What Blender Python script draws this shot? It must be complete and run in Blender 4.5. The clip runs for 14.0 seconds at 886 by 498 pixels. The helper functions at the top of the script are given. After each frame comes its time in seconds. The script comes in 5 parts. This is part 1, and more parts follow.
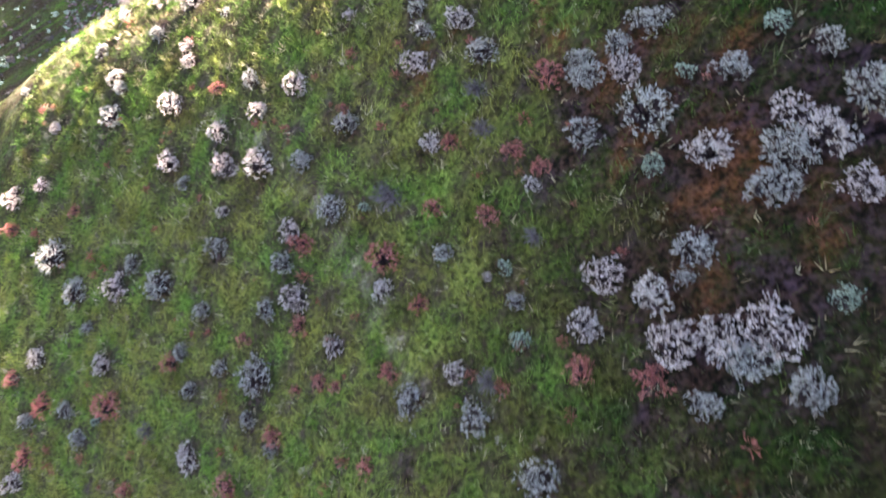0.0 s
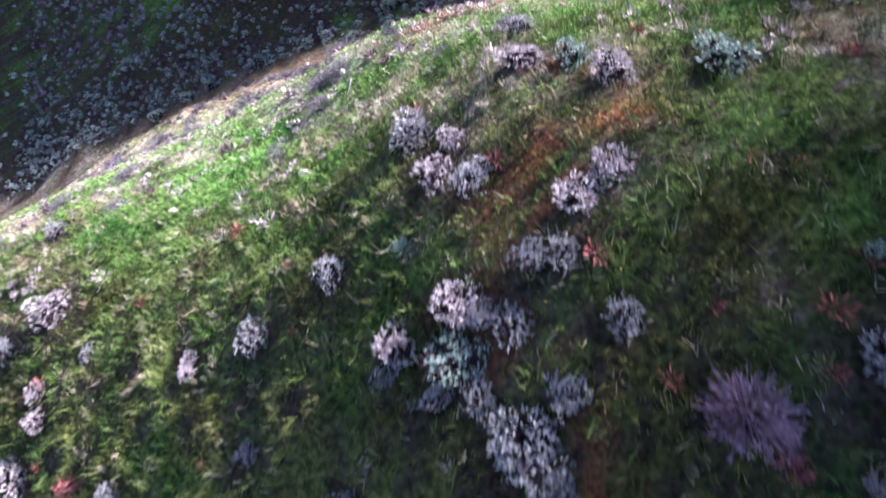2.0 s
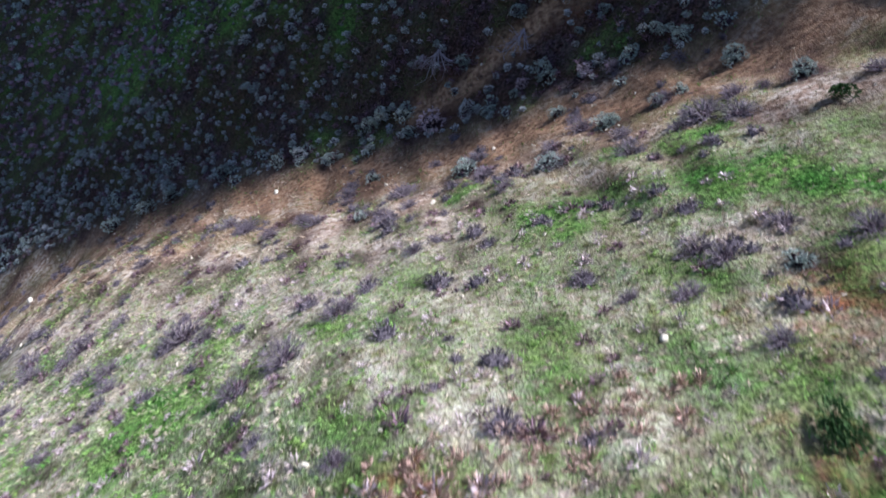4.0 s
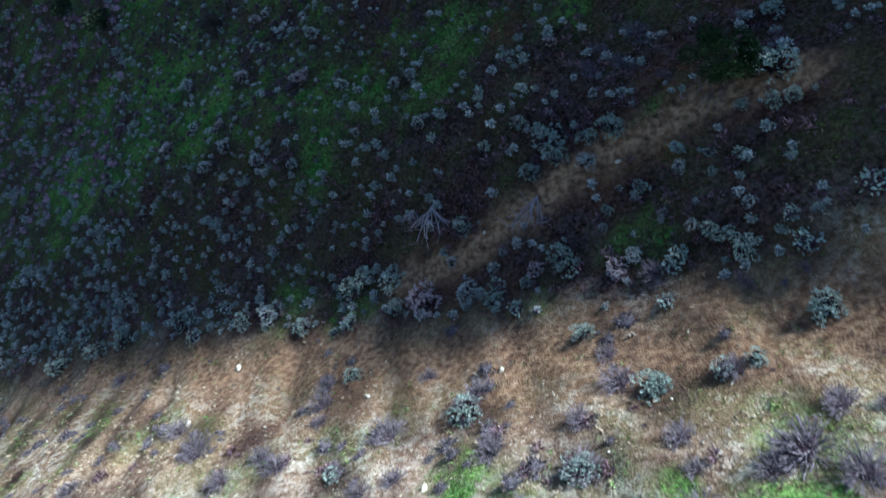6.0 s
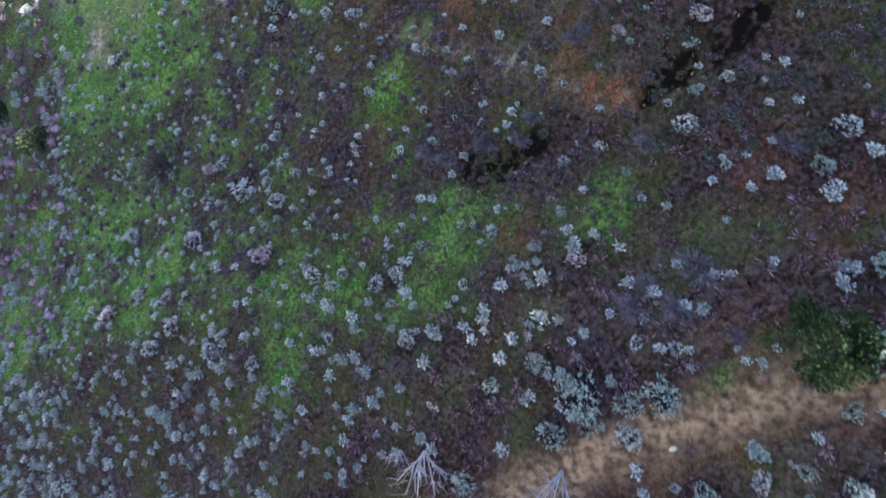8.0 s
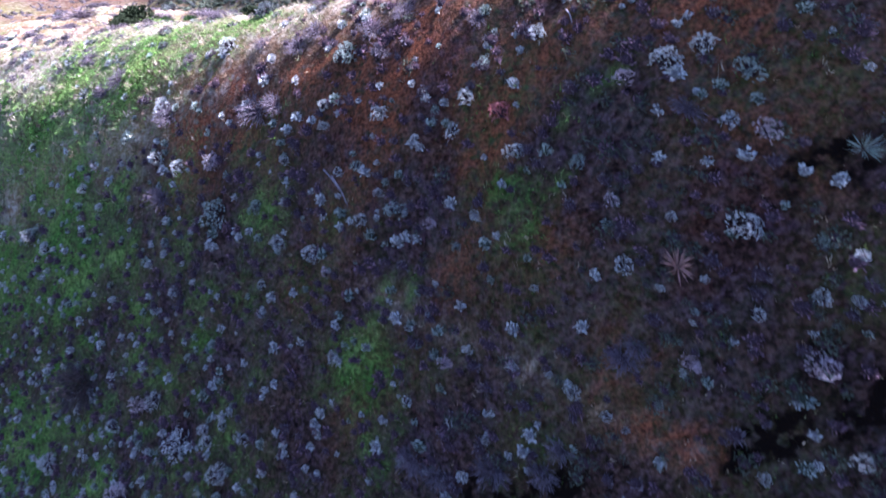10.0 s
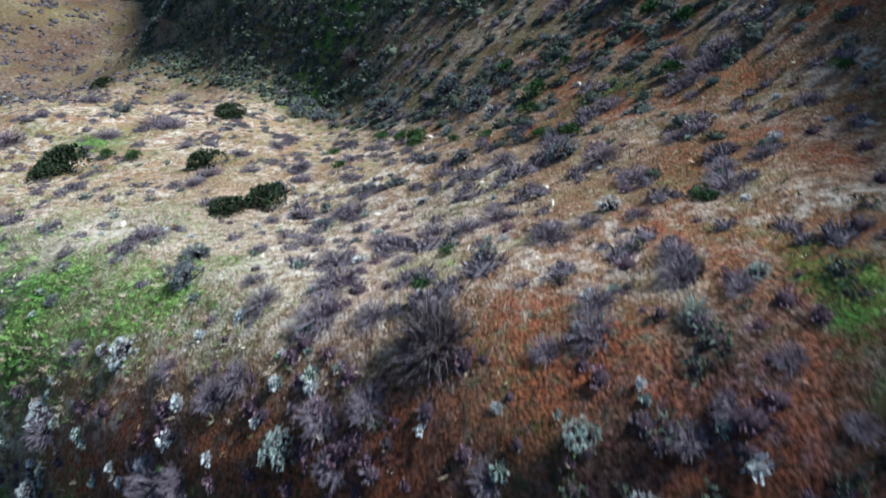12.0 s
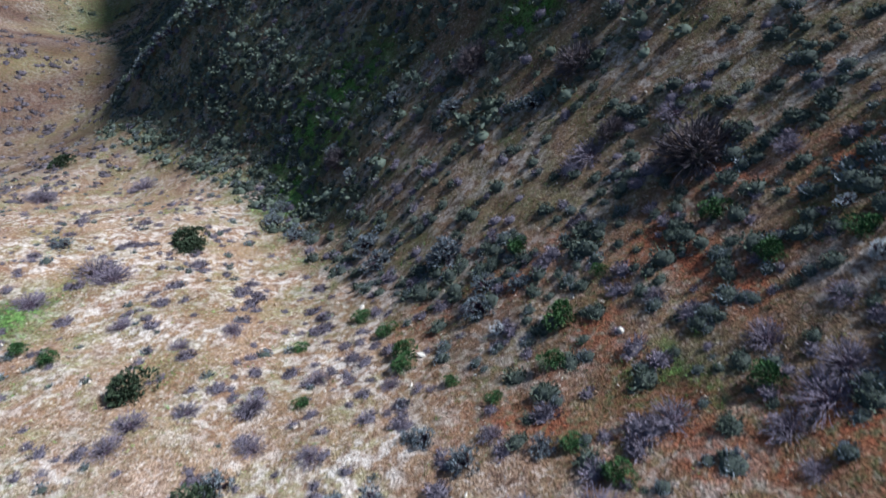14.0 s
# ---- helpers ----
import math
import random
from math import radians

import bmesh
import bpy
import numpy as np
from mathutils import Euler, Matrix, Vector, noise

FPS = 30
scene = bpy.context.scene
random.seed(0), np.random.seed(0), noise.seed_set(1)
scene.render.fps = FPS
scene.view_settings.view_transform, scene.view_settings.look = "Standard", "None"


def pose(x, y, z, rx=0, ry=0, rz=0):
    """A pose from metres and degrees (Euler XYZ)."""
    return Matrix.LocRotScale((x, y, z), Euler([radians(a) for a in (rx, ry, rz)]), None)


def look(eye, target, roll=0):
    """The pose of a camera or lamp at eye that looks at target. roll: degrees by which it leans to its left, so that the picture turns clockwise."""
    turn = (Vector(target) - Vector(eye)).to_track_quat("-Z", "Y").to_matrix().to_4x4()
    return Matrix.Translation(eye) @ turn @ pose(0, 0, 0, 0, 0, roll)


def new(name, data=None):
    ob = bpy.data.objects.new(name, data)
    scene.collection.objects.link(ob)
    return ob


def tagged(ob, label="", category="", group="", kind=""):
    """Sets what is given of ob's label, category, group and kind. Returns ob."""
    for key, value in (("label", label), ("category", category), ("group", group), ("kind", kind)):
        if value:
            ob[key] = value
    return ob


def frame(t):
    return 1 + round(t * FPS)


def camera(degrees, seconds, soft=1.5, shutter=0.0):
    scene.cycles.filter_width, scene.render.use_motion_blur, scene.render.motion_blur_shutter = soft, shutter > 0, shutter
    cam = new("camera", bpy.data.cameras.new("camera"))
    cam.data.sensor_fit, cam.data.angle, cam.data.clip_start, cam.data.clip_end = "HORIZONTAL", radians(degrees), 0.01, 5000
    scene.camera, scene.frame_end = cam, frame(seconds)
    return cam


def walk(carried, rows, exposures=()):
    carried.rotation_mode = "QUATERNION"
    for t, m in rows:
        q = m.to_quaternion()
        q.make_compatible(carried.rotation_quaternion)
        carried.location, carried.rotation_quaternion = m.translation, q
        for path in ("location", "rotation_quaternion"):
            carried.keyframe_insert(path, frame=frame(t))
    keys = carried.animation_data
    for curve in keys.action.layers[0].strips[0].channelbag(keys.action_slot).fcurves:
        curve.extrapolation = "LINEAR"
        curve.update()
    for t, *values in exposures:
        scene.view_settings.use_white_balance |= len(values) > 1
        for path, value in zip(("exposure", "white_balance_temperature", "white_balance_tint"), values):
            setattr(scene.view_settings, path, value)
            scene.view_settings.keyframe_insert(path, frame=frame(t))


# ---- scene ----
cam = camera(74.0, 14.0, soft=1.75, shutter=0.35)
METRES, EYE, TILT, LEAN, TURN = 100.0, 30.0, -56.9, 0.0, 0.0
AHEAD = 1.567
ROWS = [
    (0.0, 0.0, 0.0, 0.0, 0.0, 0.0, -0.0),
    (0.5, 0.0029, 0.013, 0.0338, 0.04, -0.08, -0.08),
    (1.0, 0.0057, 0.0262, 0.0676, 0.05, -0.2, -0.11),
    (1.5, 0.0082, 0.0396, 0.1015, 0.06, -0.38, -0.04),
    (2.0, 0.0108, 0.053, 0.1355, 0.07, -0.48, 0.04),
    (2.5, 0.0134, 0.0666, 0.1694, 0.07, -0.52, 0.06),
    (3.0, 0.0153, 0.0802, 0.2033, 0.06, -0.62, 0.12),
    (3.5, 0.0165, 0.0934, 0.2372, 0.01, -0.66, 0.19),
    (6.0, 0.0209, 0.1603, 0.4022, -0.22, -0.83, 0.74),
    (6.5, 0.022, 0.1741, 0.4353, -0.22, -0.93, 0.81),
    (7.0, 0.0231, 0.1876, 0.4685, -0.19, -1.02, 0.86),
    (9.5, 0.0301, 0.2567, 0.6338, -0.16, -1.29, 1.05),
    (10.0, 0.0318, 0.2707, 0.6669, -0.15, -1.37, 1.07),
    (10.5, 0.0337, 0.2846, 0.7002, -0.16, -1.47, 1.11),
    (11.0, 0.0354, 0.2984, 0.7326, -0.14, -1.49, 1.14),
    (11.5, 0.0367, 0.3124, 0.7643, -0.12, -1.52, 1.17),
    (12.0, 0.0378, 0.3268, 0.7961, -0.14, -1.5, 1.18),
    (12.5, 0.0393, 0.3412, 0.8281, -0.09, -1.59, 1.27),
    (13.0, 0.0406, 0.3556, 0.8596, -0.09, -1.59, 1.34),
    (13.5, 0.0422, 0.3698, 0.8909, -0.07, -1.61, 1.39),
    (14.0, 0.0437, 0.3838, 0.9221, -0.05, -1.61, 1.41),
]
EXPOSURE = [(0.0, 3.76, 7350, 8), (0.5, 3.14, 6200, 36), (1.0, 2.68, 5750, 42), (1.5, 2.34, 5650, 29), (2.0, 2.02, 5300, 20), (2.5, 1.68, 5150, 14), (3.0, 1.43, 5150, 13), (3.6, 1.13, 5250, 18), (6.0, 1.38, 4850, -1), (6.5, 2.26, 4850, -3), (7.2, 3.42, 5250, -2),
            (9.3, 3.34, 6800, 46), (9.5, 3.34, 6400, 46), (10.0, 2.3, 5050, 33), (11.0, 1.52, 5200, 6), (11.5, 1.22, 5150, 6), (12.0, 0.87, 5050, 4), (12.5, 0.81, 5000, 8), (13.0, 0.77, 5050, 12), (14.0, 0.79, 4950, 12)]
walk(cam, [(t, pose(0, 0, EYE, TILT, LEAN, TURN) @ pose(METRES * x, METRES * y * AHEAD, METRES * z, 90 + pitch / AHEAD, roll, yaw / AHEAD))
           for t, x, y, z, yaw, pitch, roll in ROWS], EXPOSURE)

# ---- sky and sun: a hazy sun low ahead of the flight, to its right ----
SUN_AZIMUTH, SUN_HEIGHT = 52.0, 37.0      # degrees from +y towards +x, degrees over the horizon
world = bpy.data.worlds.new("sky")
scene.world = world
world.use_nodes = True
wn = world.node_tree.nodes
sky = wn.new("ShaderNodeTexSky")
sky.sky_type, sky.sun_disc = "NISHITA", False
sky.sun_elevation, sky.sun_rotation = radians(SUN_HEIGHT), radians(SUN_AZIMUTH)
sky.dust_density, sky.air_density = 1.0, 1.0
wn["Background"].inputs["Strength"].default_value = 0.065
world.node_tree.links.new(sky.outputs["Color"], wn["Background"].inputs["Color"])
sun = new("sun", bpy.data.lights.new("sun", "SUN"))
sun.data.energy, sun.data.angle, sun.data.color = 5.0, radians(6.0), (1.0, 0.94, 0.85)
a, e = radians(SUN_AZIMUTH), radians(SUN_HEIGHT)
toward_sun = Vector((math.sin(a) * math.cos(e), math.cos(a) * math.cos(e), math.sin(e)))
sun.matrix_world = look(toward_sun * 200, (0, 0, 0))


# ---- the lie of the land ----
# rise, x, y, half length, half width, turn in degrees: spurs and hollows on a hillside that falls to the left
SPURS = [
    (1.95, -25.51, 12.96, 4.00, 4.84, 41.5),
    (24.57, 35.37, 15.44, 45.00, 24.66, 1.7),
    (10.64, -25.40, 28.30, 26.95, 9.61, -4.5),
    (2.98, 0.62, 31.12, 4.00, 8.05, 20.2),
    (3.84, 27.32, 52.62, 37.24, 10.00, 16.7),
    (6.35, -25.23, 55.01, 8.52, 15.20, 78.4),
    (4.28, 24.98, 66.40, 42.53, 5.90, -20.7),
    (0.98, -13.08, 67.11, 4.00, 6.02, -29.7),
    (1.52, -47.79, 67.23, 4.00, 4.00, -68.7),
    (5.71, -29.68, 78.74, 27.38, 7.59, 5.0),
    (2.61, -26.14, 95.61, 15.22, 4.00, -13.1),
    (15.06, 3.34, 98.86, 45.00, 9.76, -21.3),
    (13.21, 43.33, 108.36, 27.29, 18.75, -17.5),
    (15.85, -68.24, 135.49, 34.65, 19.42, -19.7),
    (4.32, -30.49, 135.91, 8.97, 6.41, -77.7),
    (10.93, -98.36, 200.21, 27.14, 15.06, 11.7),
]
HOLLOWS = [
    (-2.02, -10.96, 2.17, 4.00, 10.73, -58.8),
    (-2.50, -1.87, 30.04, 4.00, 4.70, -87.9),
    (-0.98, 17.81, 59.07, 11.88, 4.00, -50.2),
    (-11.81, -64.18, 72.25, 13.00, 44.78, 83.1),
    (-3.50, 22.26, 89.10, 6.31, 4.00, -85.7),
    (-2.46, -1.77, 109.73, 4.00, 8.91, 67.7),
    (-10.73, -11.79, 145.87, 6.46, 17.89, 28.8),
    (-11.27, -31.23, 157.13, 19.05, 8.29, -76.2),
    (-8.13, -8.45, 168.09, 34.46, 8.48, -59.4),
    (-30.00, -59.67, 219.71, 16.29, 45.00, 3.8),
    (-19.61, -82.50, 243.63, 11.90, 30.80, -9.7),
]
# a side ridge of the dark far slope, and unseen hills added further right to block the sun from the near slopes
RIDGE_AND_BLOCKERS = [(3.2, -37.0, 185.0, 12.0, 3.2, -3.0), (41.0, 44.0, 43.0, 8.0, 11.0, 0.0), (7.0, 42.0, 77.0, 6.0, 4.0, 0.0), (10.0, 42.0, 93.5, 6.0, 2.6, 0.0), (25.0, 40.0, 115.0, 9.0, 6.5, 0.0), (16.0, 28.0, 6.0, 6.0, 10.0, 0.0)]


def wobble(x, y, size, seed=0):
    """Smooth bumps between about -1 and 1, some metres of size."""
    r = np.random.default_rng(100 + seed)
    z = 0
    for _ in range(7):
        turn, phase, k = r.uniform(0, 6.28), r.uniform(0, 6.28), r.uniform(0.7, 1.6) / size * 6.28
        z = z + np.sin(k * (x * np.cos(turn) + y * np.sin(turn)) + phase + 1.3 * np.sin(0.6 * k * (x * np.sin(turn) - y * np.cos(turn)) + 2 * phase))
    return z / 3.2


def height(x, y):
    x, y = np.asarray(x, float), np.asarray(y, float)
    far = np.hypot(x + 20, y - 90)
    away = np.clip((far - 170) / 300, 0, 1)
    z = -5.071 + 0.3898 * np.clip(x, -150, 110) + 0.0196 * np.clip(y, -150, 330)
    for rise, cx, cy, long, wide, turn in SPURS + HOLLOWS + RIDGE_AND_BLOCKERS:
        c, s = math.cos(radians(turn)), math.sin(radians(turn))
        u, v = (x - cx) * c + (y - cy) * s, (y - cy) * c - (x - cx) * s
        z = z + rise * np.exp(-0.5 * ((u / long) ** 2 + (v / wide) ** 2))
    z = z + away * (22 * wobble(x, y, 190, 1) + 40 * wobble(x, y, 600, 2))
    return z


# washed-out scars in the upper slope, their shade painted near-black: from x, y to x, y, half width, depth
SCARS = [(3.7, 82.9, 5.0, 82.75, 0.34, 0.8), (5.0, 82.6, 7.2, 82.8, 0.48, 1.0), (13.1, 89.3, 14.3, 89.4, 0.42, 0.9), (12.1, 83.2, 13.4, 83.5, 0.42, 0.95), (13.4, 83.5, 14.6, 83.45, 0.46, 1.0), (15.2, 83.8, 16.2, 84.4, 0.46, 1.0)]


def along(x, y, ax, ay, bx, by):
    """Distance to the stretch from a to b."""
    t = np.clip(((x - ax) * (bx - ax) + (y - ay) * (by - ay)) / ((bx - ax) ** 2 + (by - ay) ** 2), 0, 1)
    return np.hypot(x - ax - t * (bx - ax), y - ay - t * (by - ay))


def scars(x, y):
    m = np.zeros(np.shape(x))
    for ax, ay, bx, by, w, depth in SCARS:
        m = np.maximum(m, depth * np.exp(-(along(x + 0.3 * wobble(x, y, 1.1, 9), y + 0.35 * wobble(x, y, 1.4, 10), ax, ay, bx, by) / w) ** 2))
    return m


def step(v, soft):
    """A soft step from 0 to 1 where v passes 0."""
    return 0.5 + 0.5 * np.tanh(0.5 * v / soft)


def foot(x):
    """The line of the first gully, as y over x."""
    return np.interp(x, [-54, -38, -25, -14, -2, 5, 11, 20], [68, 69.3, 68.6, 66.3, 64.5, 62.7, 61, 61])


def rim(y):
    """The line of the second gully, as x over y: scrub on its right, dry grass on its left."""
    return np.interp(y, [100, 112, 123, 128, 133, 140, 150, 159, 166, 172, 194, 213, 229, 260],
                     [14, 8, 2.3, -1, -5.5, -11.4, -19.5, -29, -41, -48, -52, -64, -87, -110])


def rills(x, y):
    """Shallow runnels down the back of the first spur and low steps on the dry slope."""
    back = step(y - 46, 2.0) * step(foot(x) - 0.5 - y, 0.8)
    dry = step(y - 104, 2.0) * step(rim(y) - 2 - x, 1.5) * step(175 - y, 6.0)
    return 0.30 * back * wobble(x, y * 0.22 + 0.1 * x, 4.2, 45) + 0.22 * dry * wobble(x * 0.5, y, 4.5, 46)


def rough(x, y):
    x, y = np.asarray(x, float), np.asarray(y, float)
    return height(x, y) + 0.10 * wobble(x, y, 2.3, 3) + 0.05 * wobble(x, y, 0.9, 4) - 0.4 * scars(x, y) + rills(x, y)


# patches of bare red earth and of fresh grass: x, y, half width
SOIL_A = [
    (6.21, 2.84, 0.37), (6.20, 6.96, 0.82), (9.04, 8.37, 1.05), (8.19, 8.48, 1.09), (6.75, 9.58, 1.50), (5.41, 11.84, 1.08), (7.91, 12.61, 0.57),
    (4.51, 13.54, 0.75), (5.95, 13.86, 0.90), (2.30, 14.01, 0.36), (1.02, 14.04, 0.38), (5.14, 14.48, 0.40), (3.70, 14.75, 0.75),
    (3.12, 15.21, 0.48), (-0.85, 16.13, 0.89), (7.03, 16.94, 0.33), (3.37, 17.14, 0.65), (3.49, 18.21, 0.78), (2.22, 19.89, 0.56),
    (1.66, 21.87, 0.74), (2.51, 22.09, 0.67), (1.85, 22.57, 0.71), (3.40, 23.11, 0.58), (2.65, 23.18, 0.70), (2.07, 23.20, 0.91),
    (3.94, 23.96, 0.57), (4.65, 24.41, 0.81), (3.35, 25.49, 0.51), (3.35, 26.38, 0.58), (7.84, 29.49, 0.47)]
SOIL_B = [
    (0.51, 33.82, 0.79), (0.98, 33.98, 0.92), (10.03, 34.49, 0.71), (11.73, 38.69, 1.27), (2.75, 65.55, 1.42), (3.98, 66.18, 1.76),
    (1.50, 66.98, 1.85), (4.63, 67.76, 1.76), (9.83, 68.93, 1.62), (11.27, 69.27, 1.89), (18.95, 69.76, 1.33), (13.73, 69.94, 1.80),
    (15.36, 70.10, 1.73), (17.33, 70.41, 1.67), (14.45, 72.78, 1.82), (18.49, 76.85, 1.79), (15.79, 79.28, 1.25), (6.49, 79.39, 0.85),
    (-0.67, 85.79, 0.99), (9.16, 86.10, 0.78), (2.51, 89.03, 0.64),
    (11.60, 89.19, 1.25), (12.61, 89.37, 1.02), (3.68, 89.87, 0.88), (6.96, 89.89, 0.86), (4.68, 92.87, 0.89), (11.36, 93.67, 1.11)]
SOIL_C = [
    (5.71, 93.77, 0.86), (-0.32, 96.20, 1.13), (1.23, 96.29, 2.45), (9.12, 96.65, 1.28), (2.48, 96.96, 1.77), (3.02, 97.99, 1.18),
    (10.37, 98.35, 1.00), (-2.44, 98.67, 1.37), (6.47, 98.87, 1.11), (7.95, 98.93, 0.90), (-6.39, 99.06, 2.02), (-7.85, 99.35, 2.99),
    (5.72, 100.70, 0.79), (10.25, 101.03, 0.72), (4.71, 102.14, 0.75), (7.47, 103.24, 1.09), (9.60, 103.97, 0.95), (14.61, 105.59, 0.81),
    (14.65, 108.56, 1.20), (12.39, 113.98, 1.41), (16.08, 114.37, 1.14), (19.40, 114.96, 1.52), (7.86, 116.60, 1.52), (11.29, 119.84, 1.63),
    (16.05, 121.25, 1.57), (3.22, 123.56, 1.42), (14.32, 124.08, 2.22), (15.18, 124.67, 1.49), (8.31, 125.18, 1.66), (20.52, 125.97, 1.66)]
SOIL_D = [
    (9.42, 126.58, 1.40), (17.72, 127.33, 1.85)]
SOIL = [SOIL_A, SOIL_B, SOIL_C, SOIL_D]
GREEN_A = [
    (7.63, 21.38, 0.86), (5.57, 21.92, 1.05), (7.04, 23.12, 1.21), (6.03, 23.90, 1.30), (-4.38, 25.58, 1.26), (6.06, 25.80, 0.93),
    (-8.13, 26.44, 1.80), (-2.23, 26.83, 1.40), (-0.33, 27.49, 0.78), (4.48, 27.90, 0.65), (-9.78, 28.09, 2.01), (-6.76, 28.10, 2.10),
    (-8.95, 28.60, 1.65), (4.90, 29.49, 1.61), (-7.14, 29.66, 2.06), (-5.87, 30.90, 1.37), (10.16, 31.89, 1.11), (-9.51, 37.63, 1.92),
    (13.12, 45.84, 2.29), (6.18, 46.30, 1.94), (12.33, 64.27, 1.46), (-4.50, 66.12, 2.00), (-9.03, 67.74, 1.96), (13.43, 71.31, 1.22),
    (-6.84, 76.11, 2.51), (1.00, 77.64, 2.29), (-2.52, 78.65, 1.99), (9.83, 79.15, 1.71), (3.01, 79.16, 1.50), (-5.58, 79.17, 2.48)]
GREEN_B = [
    (4.14, 79.23, 1.57), (1.71, 80.50, 1.53), (3.27, 81.11, 1.60), (-8.47, 81.12, 2.26), (-0.17, 81.55, 1.14), (-19.04, 82.83, 2.95),
    (-16.34, 83.11, 3.34), (-25.60, 84.01, 3.21), (-35.02, 84.11, 4.76), (0.38, 84.71, 1.14), (-0.33, 87.77, 1.44), (-21.90, 88.29, 3.34),
    (1.06, 89.67, 0.94), (-31.54, 89.92, 2.36), (-23.25, 89.96, 2.14), (5.99, 90.88, 1.21), (7.62, 92.87, 0.80), (-4.47, 94.13, 0.95),
    (-5.11, 94.68, 0.94), (-17.36, 96.30, 2.99), (-16.20, 97.48, 2.81), (-24.96, 97.71, 3.27), (-21.66, 97.76, 3.15), (-18.94, 98.03, 2.40),
    (12.55, 98.08, 1.25), (11.84, 99.62, 1.38), (-25.73, 103.42, 2.68), (-17.64, 103.73, 2.39), (-7.30, 103.95, 2.50), (-12.25, 106.46, 2.82)]
GREEN_C = [
    (16.23, 57.18, 1.30), (-21.5, 101.2, 2.4), (-17.4, 100.6, 2.2), (13.29, 50.60, 1.40), (10.31, 51.00, 1.30), (2.41, 52.30, 1.20),
    (-18.75, 109.22, 2.85), (12.69, 117.90, 1.22), (-23.28, 126.13, 1.92), (-23.72, 127.22, 2.53), (-10.79, 147.43, 3.71), (11.53, 151.56, 3.16),
    (-8.83, 155.08, 5.56), (-4.86, 157.38, 5.42), (-80.33, 243.40, 4.20)]
GREEN = [GREEN_A, GREEN_B, GREEN_C]



def soft_patches(x, y, rows):
    m = np.zeros(np.shape(x))
    x, y = x + 0.55 * wobble(x, y, 2.4, 47) + 0.35 * wobble(x, y, 0.9, 48), y + 0.7 * wobble(x, y, 3.0, 49) + 0.3 * wobble(x, y, 1.1, 50)
    for cx, cy, r in rows:
        near = abs(y - cy) < 2.2 * r
        d = np.hypot(x[near] - cx, (y[near] - cy)) / r
        m[near] = np.maximum(m[near], np.exp(-(d ** 2) * 1.1))
    return m


# worn paths across the grass
PATHS = [[(-9.8, 18.5), (-7.0, 16.2), (-4.7, 13.3), (-2.9, 10.5), (-1.6, 8.1), (-0.4, 6.1)], [(-17.0, 24.7), (-14.2, 24.3), (-12.5, 24.8), (-11.0, 25.5)],
         [(-1.6, 91.5), (0.8, 89.9), (2.5, 88.6), (4.7, 87.2), (6.8, 85.8), (9.0, 84.2), (11.1, 83.0)]]
TRACK = [(-0.5, 67.0), (3.4, 66.9), (5.8, 68.1), (8.5, 69.0), (11.0, 69.8), (13.7, 70.2), (16.0, 70.4), (18.2, 70.3), (20.0, 69.9)]


RED_STRIP = [(9.0, 84.3), (10.3, 83.7), (11.5, 82.9)]
RED_BAND = [(0.2, 33.9), (2.3, 34.5), (4.3, 35.6), (6.8, 36.0)]


def worn(x, y, line, w):
    d = np.full(np.shape(x), 99.0)
    for (ax, ay), (bx, by) in zip(line, line[1:]):
        d = np.minimum(d, along(x, y, ax, ay, bx, by))
    return np.exp(-(d / w) ** 2)


def bare_track(x, y):
    """The beaten dirt track beside the tree, and the bare ledge over the first gully."""
    ledge = 0.75 * np.exp(-((y - foot(x) + 3.2 + 0.8 * wobble(x, y, 5, 54)) / 2.6) ** 2) * step(x + 34, 3.0)
    return np.maximum(ledge, np.clip(1.6 * worn(x + 0.25 * wobble(x, y, 1.2, 51), y + 0.3 * wobble(x, y, 1.5, 52), TRACK, 0.95) * (0.8 + 0.25 * wobble(x, y, 2.6, 6)), 0, 1))


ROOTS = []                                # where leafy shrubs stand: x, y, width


def shade_under_shrubs(x, y):
    """Shade under the shrubs, painted dark together with the fallen leaves that gather there."""
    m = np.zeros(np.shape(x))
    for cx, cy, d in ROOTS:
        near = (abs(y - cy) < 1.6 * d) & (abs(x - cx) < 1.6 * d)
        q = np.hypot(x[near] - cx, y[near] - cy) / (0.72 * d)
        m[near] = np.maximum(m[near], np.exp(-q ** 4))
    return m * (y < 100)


def meadow(x, y):
    """A broad band of fresh grass behind the second crest."""
    return step(x + 29 + wobble(x, y, 4, 31), 1.2) * step(-3.5 - x + 1.5 * wobble(x, y, 5, 32), 0.8) * step(y - 102.2, 0.5) * step(107.5 - 0.05 * x + 1.5 * wobble(x, y, 4, 33) - y, 0.8)


